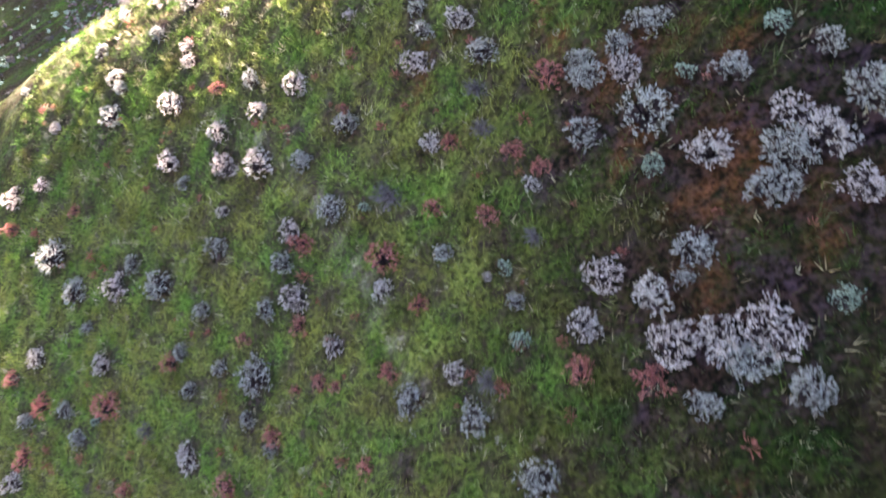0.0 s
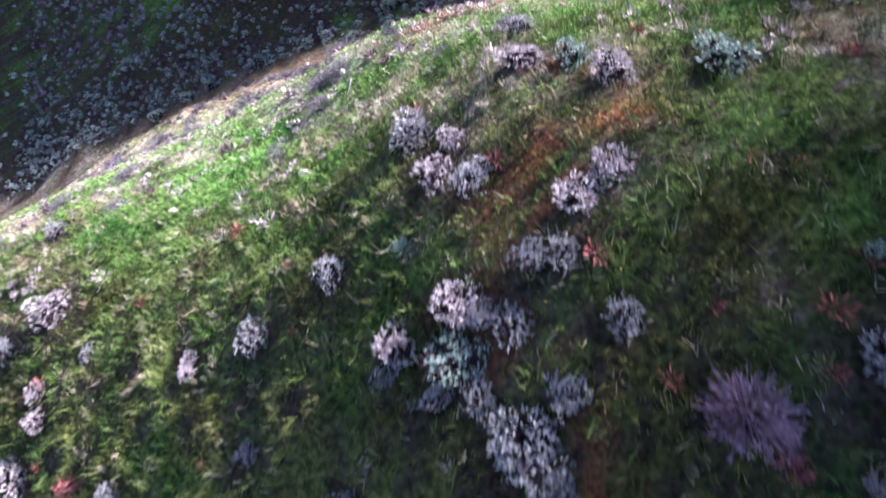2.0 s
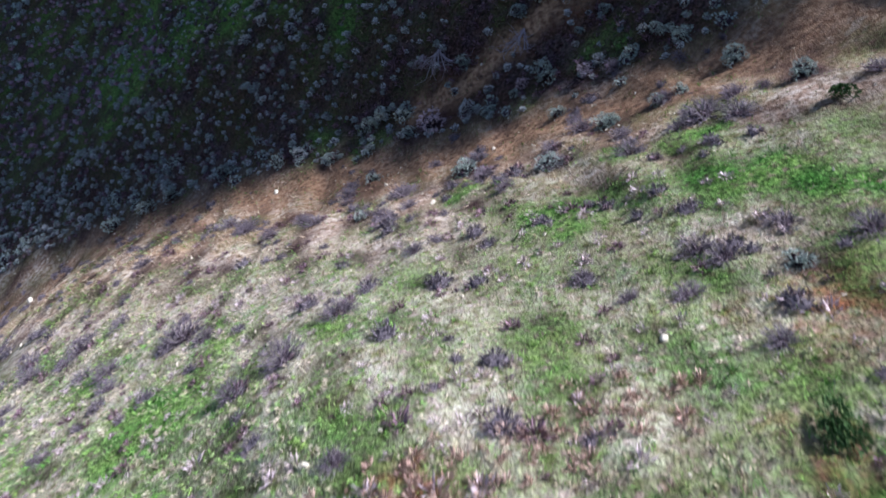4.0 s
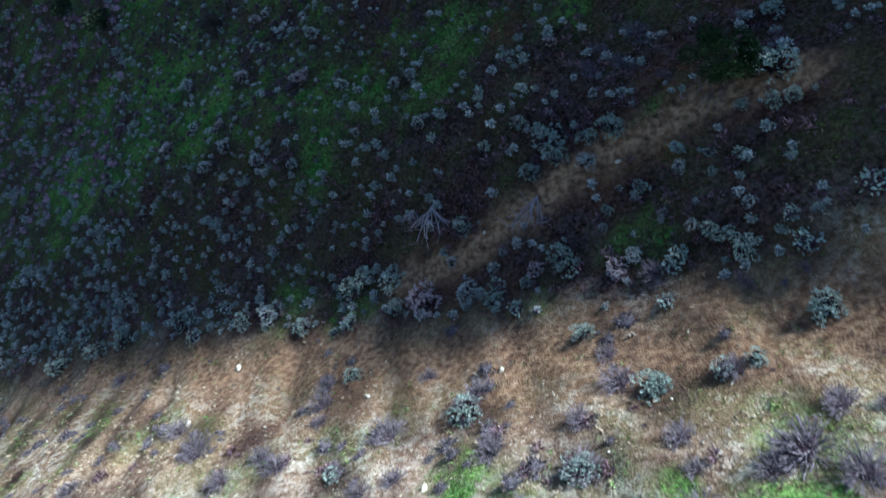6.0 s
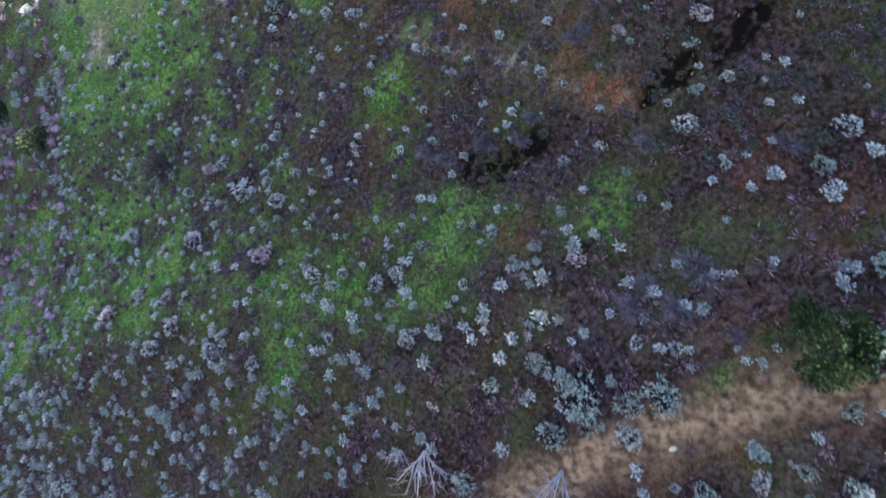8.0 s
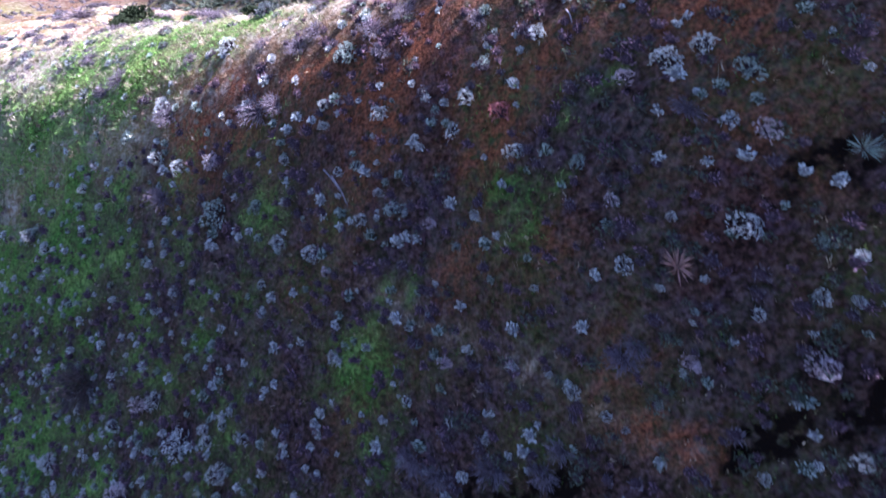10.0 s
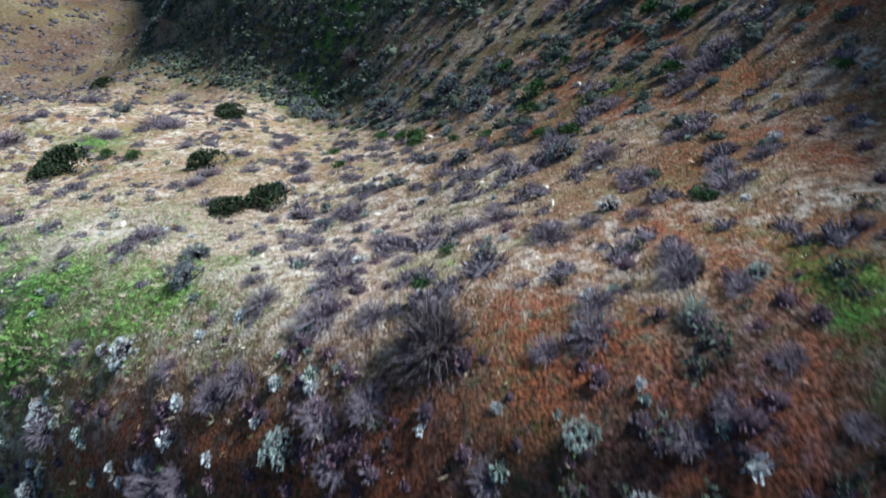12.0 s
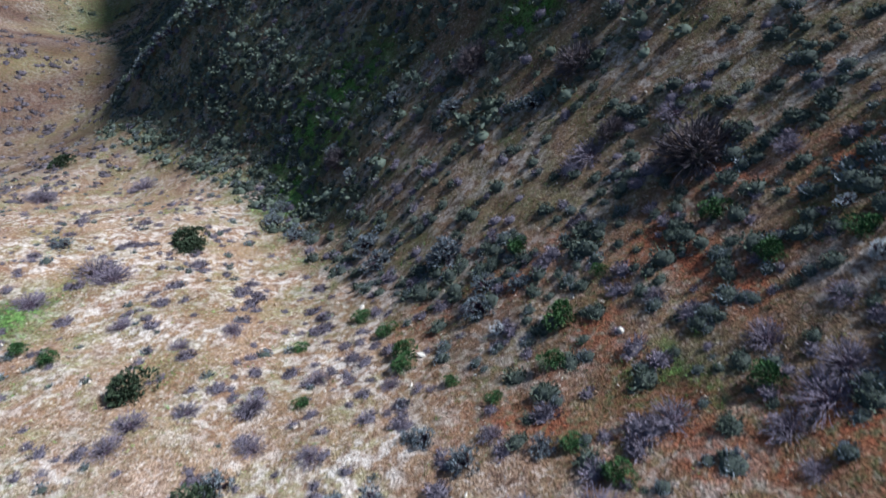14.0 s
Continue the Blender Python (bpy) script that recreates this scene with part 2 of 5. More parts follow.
def zones(x, y):
    """How far the ground is bare earth, fresh grass, dry grass and brown litter, 0 to 1 each; litter also holds painted
    shade.
    """
    x, y = np.asarray(x, float), np.asarray(y, float)
    w1, w2 = wobble(x, y, 7, 5), wobble(x, y, 2.6, 6)
    soil = np.zeros_like(x)
    for rows in SOIL:
        soil = np.maximum(soil, soft_patches(x, y, rows))
    soil = np.where(y < 30, np.clip((soil - 0.5) / 0.35, 0, 1), soil)
    green = np.zeros_like(x)
    for rows in GREEN:
        green = np.maximum(green, soft_patches(x, y, rows))
    green = np.maximum(np.maximum(green, 0.85 * meadow(x, y)), 0.5 * (paleness_and_light(x, y) * (y > 60)))
    green = green * (1 - 0.45 * step(y - 60, 1.0) * step(99 - y, 1.0) * (1 - step(wobble(0.45 * x + 0.25 * y, y, 1.5, 67) + 0.05, 0.15)))
    gully = foot(x) + 0.8 * w2                           # foot of the first spur
    front = step(26 - y, 2.0)                            # its grassy face
    crown = step(y - 24 - 4.5 * step(-1 - x, 1.5), 2.2) * step(46 - y, 3.0)
    back = step(y - 42, 3.0) * step(gully - y, 1.2)
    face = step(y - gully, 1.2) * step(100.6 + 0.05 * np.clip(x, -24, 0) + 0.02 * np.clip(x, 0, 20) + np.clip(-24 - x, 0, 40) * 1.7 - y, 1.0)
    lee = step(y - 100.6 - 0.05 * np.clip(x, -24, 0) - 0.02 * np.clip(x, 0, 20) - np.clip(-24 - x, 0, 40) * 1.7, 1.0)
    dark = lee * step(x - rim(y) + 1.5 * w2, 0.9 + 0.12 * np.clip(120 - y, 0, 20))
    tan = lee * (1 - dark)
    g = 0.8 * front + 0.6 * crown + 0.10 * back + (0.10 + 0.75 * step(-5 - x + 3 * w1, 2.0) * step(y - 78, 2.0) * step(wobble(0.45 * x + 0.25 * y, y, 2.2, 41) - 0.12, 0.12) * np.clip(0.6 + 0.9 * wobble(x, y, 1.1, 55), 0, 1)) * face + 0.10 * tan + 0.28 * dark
    g = np.clip(g - 0.45 * front * step(x - 3.9 - 0.5 * np.clip(y - 12, 0, 20) - 0.9 * np.clip(10 - y, 0, 8), 1.2) * np.clip(0.4 + 0.9 * wobble(x, y, 3.1, 53), 0, 1) - 0.7 * front * np.clip(wobble(x, y, 1.7, 34) - 0.15, 0, 1) + 0.25 * w1 * (1 - 0.5 * front) + 0.1 * w2 + 0.85 * green, 0, 1)
    dry = np.clip(0.05 * front * step(1 - x, 2.0) + 0.93 * crown * np.clip(0.6 + 0.7 * wobble(x, y, 5, 21) + 0.3 * w2, 0.1, 1.3) + np.clip(0.5 + 0.6 * wobble(x, y * 0.6, 4.0, 56), 0.15, 0.95) * back + 0.08 * face + 0.95 * tan * (1 - 0.75 * step(y - 158, 8.0)) + 0.5 * dark + 0.15 * w2 * (crown + back + tan), 0, 1) * (1 - 0.7 * green)
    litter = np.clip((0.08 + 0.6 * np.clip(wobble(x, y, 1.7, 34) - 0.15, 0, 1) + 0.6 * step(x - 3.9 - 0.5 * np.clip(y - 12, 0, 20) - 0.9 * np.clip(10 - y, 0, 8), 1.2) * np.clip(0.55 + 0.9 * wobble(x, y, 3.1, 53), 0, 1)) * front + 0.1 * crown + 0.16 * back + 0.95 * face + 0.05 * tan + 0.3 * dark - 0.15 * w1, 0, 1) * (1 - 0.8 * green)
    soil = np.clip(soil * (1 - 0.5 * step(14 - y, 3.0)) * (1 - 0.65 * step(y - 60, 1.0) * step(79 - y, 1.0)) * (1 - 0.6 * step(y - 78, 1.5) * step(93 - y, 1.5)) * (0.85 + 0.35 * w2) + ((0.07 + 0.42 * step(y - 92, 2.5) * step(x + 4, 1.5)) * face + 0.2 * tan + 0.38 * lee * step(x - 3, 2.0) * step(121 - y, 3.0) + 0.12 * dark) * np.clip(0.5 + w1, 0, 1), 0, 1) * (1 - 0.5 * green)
    soil = np.maximum(soil, worn(x + 0.2 * wobble(x, y, 0.9, 71), y + 0.2 * wobble(x, y, 1.1, 72), RED_STRIP, 0.42))
    track = bare_track(x, y)
    path = np.maximum(np.maximum(worn(x, y, PATHS[0], 0.14), worn(x, y, PATHS[1], 0.16)), 0.55 * worn(x, y, PATHS[2], 0.26)) * np.clip(0.6 + 0.5 * w2, 0, 1)
    dry, litter, g = np.clip(dry * (1 - track) + 0.8 * path, 0, 1), litter * (1 - track) * (1 - path), g * (1 - track)
    flat = shelf(x, y)
    soil, litter, dry, g = soil * (1 - 0.85 * flat), litter * (1 - 0.7 * flat), np.maximum(dry, 0.9 * flat), g * (1 - 0.4 * flat)
    # painted shade under shrubs goes into the litter and mutes the rest
    shrub_shade = shade_under_shrubs(x, y)
    return soil * (1 - 0.8 * track) * (1 - 0.5 * shrub_shade), g * (1 - 0.8 * shrub_shade), dry * (1 - 0.9 * shrub_shade), np.maximum(litter, 0.9 * shrub_shade)


def shelf(x, y):
    """The bleached grass shelf behind the second crest."""
    return step(4.6 - x + 0.25 * (y - 101) + 0.8 * wobble(x, y, 1.6, 68), 0.5) * step(x + 4 + 0.8 * (y - 102) + 1.5 * wobble(x, y, 3, 70), 1.0) * step(y - 101.3 + 0.5 * wobble(x, y, 1.3, 69), 0.35) * step(112 - y, 1.5)


def paleness_and_light(x, y):
    """Thin yellowish grass on the open flank of the first spur, lush dark grass towards the hill; also paints dimmer
    light towards the hill and a sunlit crest.
    """
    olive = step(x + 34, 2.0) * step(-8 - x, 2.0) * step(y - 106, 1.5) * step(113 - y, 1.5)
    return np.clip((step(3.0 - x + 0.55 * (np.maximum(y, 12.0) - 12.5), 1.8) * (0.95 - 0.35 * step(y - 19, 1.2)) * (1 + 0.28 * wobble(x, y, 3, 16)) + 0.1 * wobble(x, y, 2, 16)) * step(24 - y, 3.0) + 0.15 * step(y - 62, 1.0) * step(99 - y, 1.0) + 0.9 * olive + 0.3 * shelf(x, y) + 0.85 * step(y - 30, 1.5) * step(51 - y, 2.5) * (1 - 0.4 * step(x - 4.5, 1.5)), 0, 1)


def youth_and_sun(x, y):
    """Bright young grass in the fresh patches and over the first crest; painted brighter on the sunlit crest, dimmer on
    the shaded face below.
    """
    fresh = np.zeros_like(x)
    for rows in GREEN:
        fresh = np.maximum(fresh, soft_patches(x, y, rows))
    fresh = np.maximum(fresh * (1 - 0.5 * step(y - 100, 1.0)), 0.42 * meadow(x, y)) * (1 - 0.85 * step(x - 2, 1.0) * step(22.5 - y, 0.8))
    # dimmed below the crest line, shade painted into the grass
    fresh = fresh * (1 - 0.6 * step(29.3 - y, 0.8) * step(y - 18, 1.0)) * (1 - 0.15 * step(y - 60, 1.0) * step(99 - y, 1.0))
    return np.clip(0.95 * fresh + (0.15 - 0.05 * step(x - 4, 1.5) * step(27 - y, 1.5) + 0.75 * step(y - 29.4 - 0.05 * np.clip(x, 0, 20), 0.9)) * step(y - 20 - 0.4 * np.clip(x + 1, 0, 20), 1.0) * step(58 - y, 4.0) + 0.3 * step(y - 60, 2.0) + 0.5 * step(-5 - x, 2.0) * step(y - 78, 2.0) + 0.15 * wobble(x, y, 3, 16), 0, 1)


# ---- materials ----
def material(name, rough_=0.9):
    m = bpy.data.materials.new(name)
    m.use_nodes = True
    nt = m.node_tree
    b = nt.nodes["Principled BSDF"]
    b.inputs["Roughness"].default_value = rough_
    b.inputs["Specular IOR Level"].default_value = 0.03
    return m, nt, b


def mix(nt, fac, a, b):
    n = nt.nodes.new("ShaderNodeMix")
    n.data_type = "RGBA"
    for i, v in ((0, fac), (6, a), (7, b)):
        if hasattr(v, "is_linked"):
            nt.links.new(v, n.inputs[i])
        else:
            n.inputs[i].default_value = (*v, 1) if isinstance(v, tuple) else v
    return n.outputs[2]


def grain(nt, scale, detail=4, low=0.35, high=0.65):
    co = nt.nodes.new("ShaderNodeNewGeometry")
    n = nt.nodes.new("ShaderNodeTexNoise")
    n.inputs["Scale"].default_value, n.inputs["Detail"].default_value = scale, detail
    nt.links.new(co.outputs["Position"], n.inputs["Vector"])
    r = nt.nodes.new("ShaderNodeMapRange")
    r.inputs[1].default_value, r.inputs[2].default_value = low, high
    nt.links.new(n.outputs["Fac"], r.inputs[0])
    return r.outputs[0]


def squeeze(nt, v, low, high):
    r = nt.nodes.new("ShaderNodeMapRange")
    r.inputs[3].default_value, r.inputs[4].default_value = low, high
    nt.links.new(v, r.inputs[0])
    return r.outputs[0]


def attr(nt, name):
    n = nt.nodes.new("ShaderNodeAttribute")
    n.attribute_name = name
    return n.outputs["Fac"]


def product(nt, a, b):
    n = nt.nodes.new("ShaderNodeMath")
    n.operation, n.use_clamp = "MULTIPLY", True
    for i, v in ((0, a), (1, b)):
        if hasattr(v, "is_linked"):
            nt.links.new(v, n.inputs[i])
        else:
            n.inputs[i].default_value = v
    return n.outputs[0]


def bump(nt, b, h, strength, distance):
    n = nt.nodes.new("ShaderNodeBump")
    n.inputs["Strength"].default_value, n.inputs["Distance"].default_value = strength, distance
    nt.links.new(h, n.inputs["Height"])
    nt.links.new(n.outputs[0], b.inputs["Normal"])


def turf(nt, gain, fine):
    """Grass colours: patches of deep green and of olive, paler on the open flank, bright where it is young; light and
    shade are partly painted in.
    """
    def c(r, g, b):
        return (r * gain, g * gain, b * gain)
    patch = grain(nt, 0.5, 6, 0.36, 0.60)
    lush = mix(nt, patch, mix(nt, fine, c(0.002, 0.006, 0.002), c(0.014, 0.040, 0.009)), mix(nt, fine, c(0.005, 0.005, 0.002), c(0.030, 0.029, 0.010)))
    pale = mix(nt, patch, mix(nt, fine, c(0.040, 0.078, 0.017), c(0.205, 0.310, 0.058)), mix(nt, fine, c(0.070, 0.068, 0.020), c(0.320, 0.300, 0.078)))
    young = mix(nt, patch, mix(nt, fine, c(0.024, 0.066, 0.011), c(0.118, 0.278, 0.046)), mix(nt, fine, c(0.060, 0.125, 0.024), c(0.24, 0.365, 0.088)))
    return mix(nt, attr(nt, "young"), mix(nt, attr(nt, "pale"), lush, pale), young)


def ground_material():
    m, nt, b = material("ground")
    fine = grain(nt, 9, 5)
    # earth darkened to paint the shaded faces, paler sandy earth under sunlit dry grass
    earth = mix(nt, fine, (0.010, 0.006, 0.006), (0.055, 0.031, 0.027))
    earth = mix(nt, attr(nt, "dry"), earth, mix(nt, fine, (0.12, 0.068, 0.038), (0.27, 0.165, 0.095)))
    # near-black gaps in the litter also paint deep shade between stalks
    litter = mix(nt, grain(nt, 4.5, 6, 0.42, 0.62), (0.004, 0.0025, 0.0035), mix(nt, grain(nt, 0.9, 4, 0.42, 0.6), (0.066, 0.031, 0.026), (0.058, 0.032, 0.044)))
    # turf under the blades is darker than they are, painting shade between them
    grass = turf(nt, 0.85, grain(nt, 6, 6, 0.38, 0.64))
    thin = product(nt, grain(nt, 0.9, 6, 0.56, 0.68), 0.45)
    grass = mix(nt, thin, grass, mix(nt, fine, (0.030, 0.017, 0.013), (0.105, 0.062, 0.042)))
    # dark specks put the gaps between tufts into the colour
    grass = mix(nt, product(nt, grain(nt, 3.4, 5, 0.51, 0.62), 0.65), grass, (0.010, 0.009, 0.005))
    straw = mix(nt, fine, (0.20, 0.115, 0.055), (0.42, 0.275, 0.155))
    straw = mix(nt, product(nt, grain(nt, 0.22, 5, 0.48, 0.60), 0.75), straw, mix(nt, fine, (0.14, 0.070, 0.036), (0.27, 0.145, 0.078)))
    cream = mix(nt, fine, (0.46, 0.37, 0.27), (0.74, 0.65, 0.52))
    straw = mix(nt, product(nt, product(nt, grain(nt, 0.3, 6, 0.52, 0.62), attr(nt, "olive")), 0.6), straw, mix(nt, fine, (0.19, 0.185, 0.075), (0.37, 0.37, 0.18)))
    dry = mix(nt, product(nt, product(nt, grain(nt, 1.5, 8, 0.47, 0.55), grain(nt, 0.17, 5, 0.42, 0.54)), 0.9), straw, cream)
    dry = mix(nt, product(nt, grain(nt, 4.5, 6, 0.55, 0.62), 0.6), dry, cream)
    dry = mix(nt, product(nt, grain(nt, 5.5, 5, 0.56, 0.63), 0.5), dry, (0.09, 0.055, 0.035))
    # bleached grass, kept extra pale on the crest to paint sunlight
    dry = mix(nt, product(nt, attr(nt, "pale"), 0.95), dry, mix(nt, fine, (0.46, 0.36, 0.30), (0.84, 0.72, 0.63)))
    red = mix(nt, fine, (0.070, 0.022, 0.012), (0.29, 0.098, 0.042))
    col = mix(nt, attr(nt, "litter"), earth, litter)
    col = mix(nt, product(nt, attr(nt, "dry"), grain(nt, 2.6, 7, 0.32, 0.54)), col, dry)
    col = mix(nt, product(nt, attr(nt, "green"), grain(nt, 2.3, 7, 0.28, 0.44)), col, grass)
    col = mix(nt, product(nt, attr(nt, "soil"), grain(nt, 3.2, 6, 0.32, 0.54)), col, red)
    col = mix(nt, product(nt, attr(nt, "track"), grain(nt, 2.0, 6, 0.25, 0.5)), col, mix(nt, grain(nt, 3.0, 6, 0.38, 0.62), (0.17, 0.092, 0.050), (0.40, 0.245, 0.140)))
    # shade inside the scars is put into the colour, near black
    col = mix(nt, product(nt, product(nt, attr(nt, "scar_shade"), grain(nt, 2.2, 6, 0.36, 0.60)), 2.6), col, (0.008, 0.005, 0.004))
    nt.links.new(col, b.inputs["Base Color"])
    bump(nt, b, grain(nt, 11, 7, 0, 1), 0.9, 0.14)
    return m


def leaf_material(name, low, high, third=None, rough_=0.75):
    """Leaves: the tint differs from plant to plant and from leaf to leaf."""
    m, nt, b = material(name, rough_)
    info, geo = nt.nodes.new("ShaderNodeObjectInfo"), nt.nodes.new("ShaderNodeNewGeometry")
    col = mix(nt, geo.outputs["Random Per Island"], low, high)
    if third:
        col = mix(nt, info.outputs["Random"], col, third)
    col = mix(nt, product(nt, grain(nt, 1.3, 2, 0.45, 0.62), 0.45), col, tuple(c * 1.1 for c in low))
    col = mix(nt, product(nt, grain(nt, 22, 3), 0.35), col, tuple(c * 0.55 for c in low))
    nt.links.new(col, b.inputs["Base Color"])
    return m


def grass_material():
    m, nt, b = material("grass blades", 0.8)
    geo = nt.nodes.new("ShaderNodeNewGeometry")
    tint = squeeze(nt, geo.outputs["Random Per Island"], 0.15, 0.9)
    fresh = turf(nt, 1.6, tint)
    rust = mix(nt, tint, (0.26, 0.155, 0.095), (0.43, 0.28, 0.18))
    bleached = mix(nt, tint, (0.40, 0.32, 0.225), (0.70, 0.60, 0.46))
    straw = mix(nt, grain(nt, 0.75, 5, 0.42, 0.60), rust, bleached)
    straw = mix(nt, product(nt, attr(nt, "pale"), 0.85), straw, bleached)
    col = mix(nt, attr(nt, "straw"), fresh, straw)
    nt.links.new(col, b.inputs["Base Color"])
    return m


def bark_material(name, low, high):
    m, nt, b = material(name, 0.9)
    nt.links.new(mix(nt, grain(nt, 30, 4), low, high), b.inputs["Base Color"])
    return m


GROUND = ground_material()
GRASS = grass_material()
SAGE = leaf_material("sage leaves", (0.25, 0.22, 0.222), (0.76, 0.71, 0.70), (0.47, 0.425, 0.435))
PINK = leaf_material("dry flower heads", (0.42, 0.32, 0.32), (0.90, 0.80, 0.785), (0.64, 0.50, 0.51))
RUSSET = leaf_material("russet stalks", (0.30, 0.080, 0.072), (0.66, 0.31, 0.29), (0.50, 0.18, 0.165))
STRAWRED = leaf_material("reddish dry grass", (0.34, 0.20, 0.15), (0.78, 0.56, 0.46))
TREELEAF = leaf_material("dark tree leaves", (0.010, 0.018, 0.007), (0.062, 0.100, 0.036), None, 0.6)
PINKTWIG = leaf_material("pink twigs", (0.22, 0.12, 0.16), (0.62, 0.42, 0.50))
WHITE = leaf_material("white sage leaves", (0.40, 0.40, 0.37), (0.90, 0.90, 0.84), (0.68, 0.69, 0.64))
TEAL = leaf_material("grey-green leaves", (0.22, 0.255, 0.21), (0.62, 0.69, 0.59), (0.42, 0.475, 0.405))
MAUVE = leaf_material("mauve twigs", (0.060, 0.052, 0.056), (0.345, 0.285, 0.31), (0.21, 0.165, 0.183))
LEAF = leaf_material("evergreen leaves", (0.022, 0.031, 0.016), (0.085, 0.108, 0.054), (0.055, 0.070, 0.036), 0.6)
FRESH = leaf_material("fresh green leaves", (0.016, 0.036, 0.010), (0.125, 0.215, 0.070), (0.075, 0.135, 0.046), 0.6)
HEATH = leaf_material("purple-brown brush", (0.055, 0.028, 0.034), (0.50, 0.315, 0.37))
CHAPARRAL = leaf_material("chaparral leaves", (0.045, 0.054, 0.034), (0.165, 0.185, 0.128))
SCRUB = leaf_material("grey scrub leaves", (0.065, 0.072, 0.070), (0.29, 0.31, 0.30))
DARK = leaf_material("dark twigs", (0.06, 0.05, 0.05), (0.16, 0.13, 0.13))
YUCCA = leaf_material("yucca blades", (0.20, 0.26, 0.20), (0.42, 0.48, 0.42), None, 0.5)
DEADYUCCA = leaf_material("dead yucca blades", (0.35, 0.16, 0.12), (0.62, 0.42, 0.36), None, 0.6)
BARK = bark_material("bark", (0.07, 0.05, 0.045), (0.17, 0.13, 0.115))
# the four heart colours put the shade inside the shrubs into the material
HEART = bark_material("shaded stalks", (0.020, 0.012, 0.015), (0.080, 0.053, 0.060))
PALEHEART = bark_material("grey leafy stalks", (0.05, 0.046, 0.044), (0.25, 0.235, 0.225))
DARKHEART = bark_material("shaded leafy stalks", (0.020, 0.024, 0.018), (0.085, 0.094, 0.070))
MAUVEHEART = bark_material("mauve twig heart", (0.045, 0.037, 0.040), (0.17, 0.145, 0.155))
BLEACHED = bark_material("bleached wood", (0.22, 0.185, 0.20), (0.46, 0.41, 0.43))
STONE = bark_material("pale stone", (0.45, 0.38, 0.28), (0.75, 0.67, 0.52))

# ---- the ground, one sheet to the horizon ----
def spread(a, b, step, end_low, end_high):
    v, s, low, high = list(np.arange(a, b + step / 2, step)), step, [], []
    p, d = a, step
    while p > end_low:
        d *= 1.14
        p -= d
        low.append(p)
    p, d = b, step
    while p < end_high:
        d *= 1.14
        p += d
        high.append(p)
    return np.array(low[::-1] + v + high)


def sheet():
    xs, ys = spread(-36, 24, 0.52, -2500, 2500), spread(0, 146, 0.52, -2500, 3000)
    gx, gy = np.meshgrid(xs, ys)
    z = rough(gx, gy)
    co = np.stack([gx, gy, z], -1).reshape(-1, 3)
    nx, ny = len(xs), len(ys)
    i = (np.arange(ny - 1)[:, None] * nx + np.arange(nx - 1)[None]).ravel()
    faces = np.stack([i, i + 1, i + nx + 1, i + nx], 1)
    me = mesh_from("ground", co, faces, GROUND)
    me.polygons.foreach_set("use_smooth", np.ones(len(faces), bool))
    for name, value in zip(("soil", "green", "dry", "litter", "scar_shade", "pale", "young", "track", "olive"),
                           (*zones(co[:, 0], co[:, 1]), scars(co[:, 0], co[:, 1]), paleness_and_light(co[:, 0], co[:, 1]), youth_and_sun(co[:, 0], co[:, 1]), bare_track(co[:, 0], co[:, 1]), step(co[:, 1] - 90, 3.0))):
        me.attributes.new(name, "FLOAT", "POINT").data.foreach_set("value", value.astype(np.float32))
    tagged(new("ground", me), "steep hillside of grass, red earth and brown litter", "ground", kind="structure")


def mesh_from(name, co, faces, *mats, slots=None):
    """A mesh from arrays: vertices and faces of one size."""
    co, faces = np.asarray(co, np.float32), np.asarray(faces, np.int32)
    me = bpy.data.meshes.new(name)
    n, k = faces.shape
    me.vertices.add(len(co))
    me.vertices.foreach_set("co", co.ravel())
    me.loops.add(n * k)
    me.loops.foreach_set("vertex_index", faces.ravel())
    me.polygons.add(n)
    me.polygons.foreach_set("loop_start", np.arange(0, n * k, k, dtype=np.int32))
    if slots is not None:
        me.polygons.foreach_set("material_index", np.asarray(slots, np.int32))
    me.update(calc_edges=True)
    for m in mats:
        me.materials.append(m)
    return me



# ---- plants: unit shapes, one metre across, that stand on the origin ----
def unit(v):
    return v / np.maximum(np.linalg.norm(v, axis=-1, keepdims=True), 1e-9)


def leaves(base, way, length, width, r, cup=0.15):
    """Pointed leaves, two triangles each with a fold: base points, directions, lengths, widths."""
    n = len(base)
    side = unit(np.cross(way, r.normal(size=(n, 3))))
    up = np.cross(side, way)
    mid = base + way * (length * 0.55)[:, None] + up * (length * cup)[:, None]
    a, b, c, d = base, mid + side * (width / 2)[:, None], base + way * length[:, None], mid - side * (width / 2)[:, None]
    co = np.stack([a, b, c, d], 1).reshape(-1, 3)
    i = np.arange(n)[:, None] * 4
    return co, np.concatenate([i + [0, 1, 2], i + [0, 2, 3]])


def rods(a, b, ra, rb):
    """Three-sided tapering rods from a to b."""
    n = len(a)
    way = unit(b - a)
    s = unit(np.cross(way, np.array([0.31, 0.17, 0.93])))
    t = np.cross(way, s)
    rings = []
    for p, r in ((a, ra), (b, rb)):
        for k in range(3):
            ang = 2.0944 * k
            rings.append(p + (s * math.cos(ang) + t * math.sin(ang)) * np.asarray(r).reshape(-1, 1))
    co = np.stack(rings, 1).reshape(-1, 3)
    i = np.arange(n)[:, None] * 6
    f = [i + [k, (k + 1) % 3, 3 + (k + 1) % 3] for k in range(3)] + [i + [k, 3 + (k + 1) % 3, 3 + k] for k in range(3)]
    return co, np.concatenate(f)


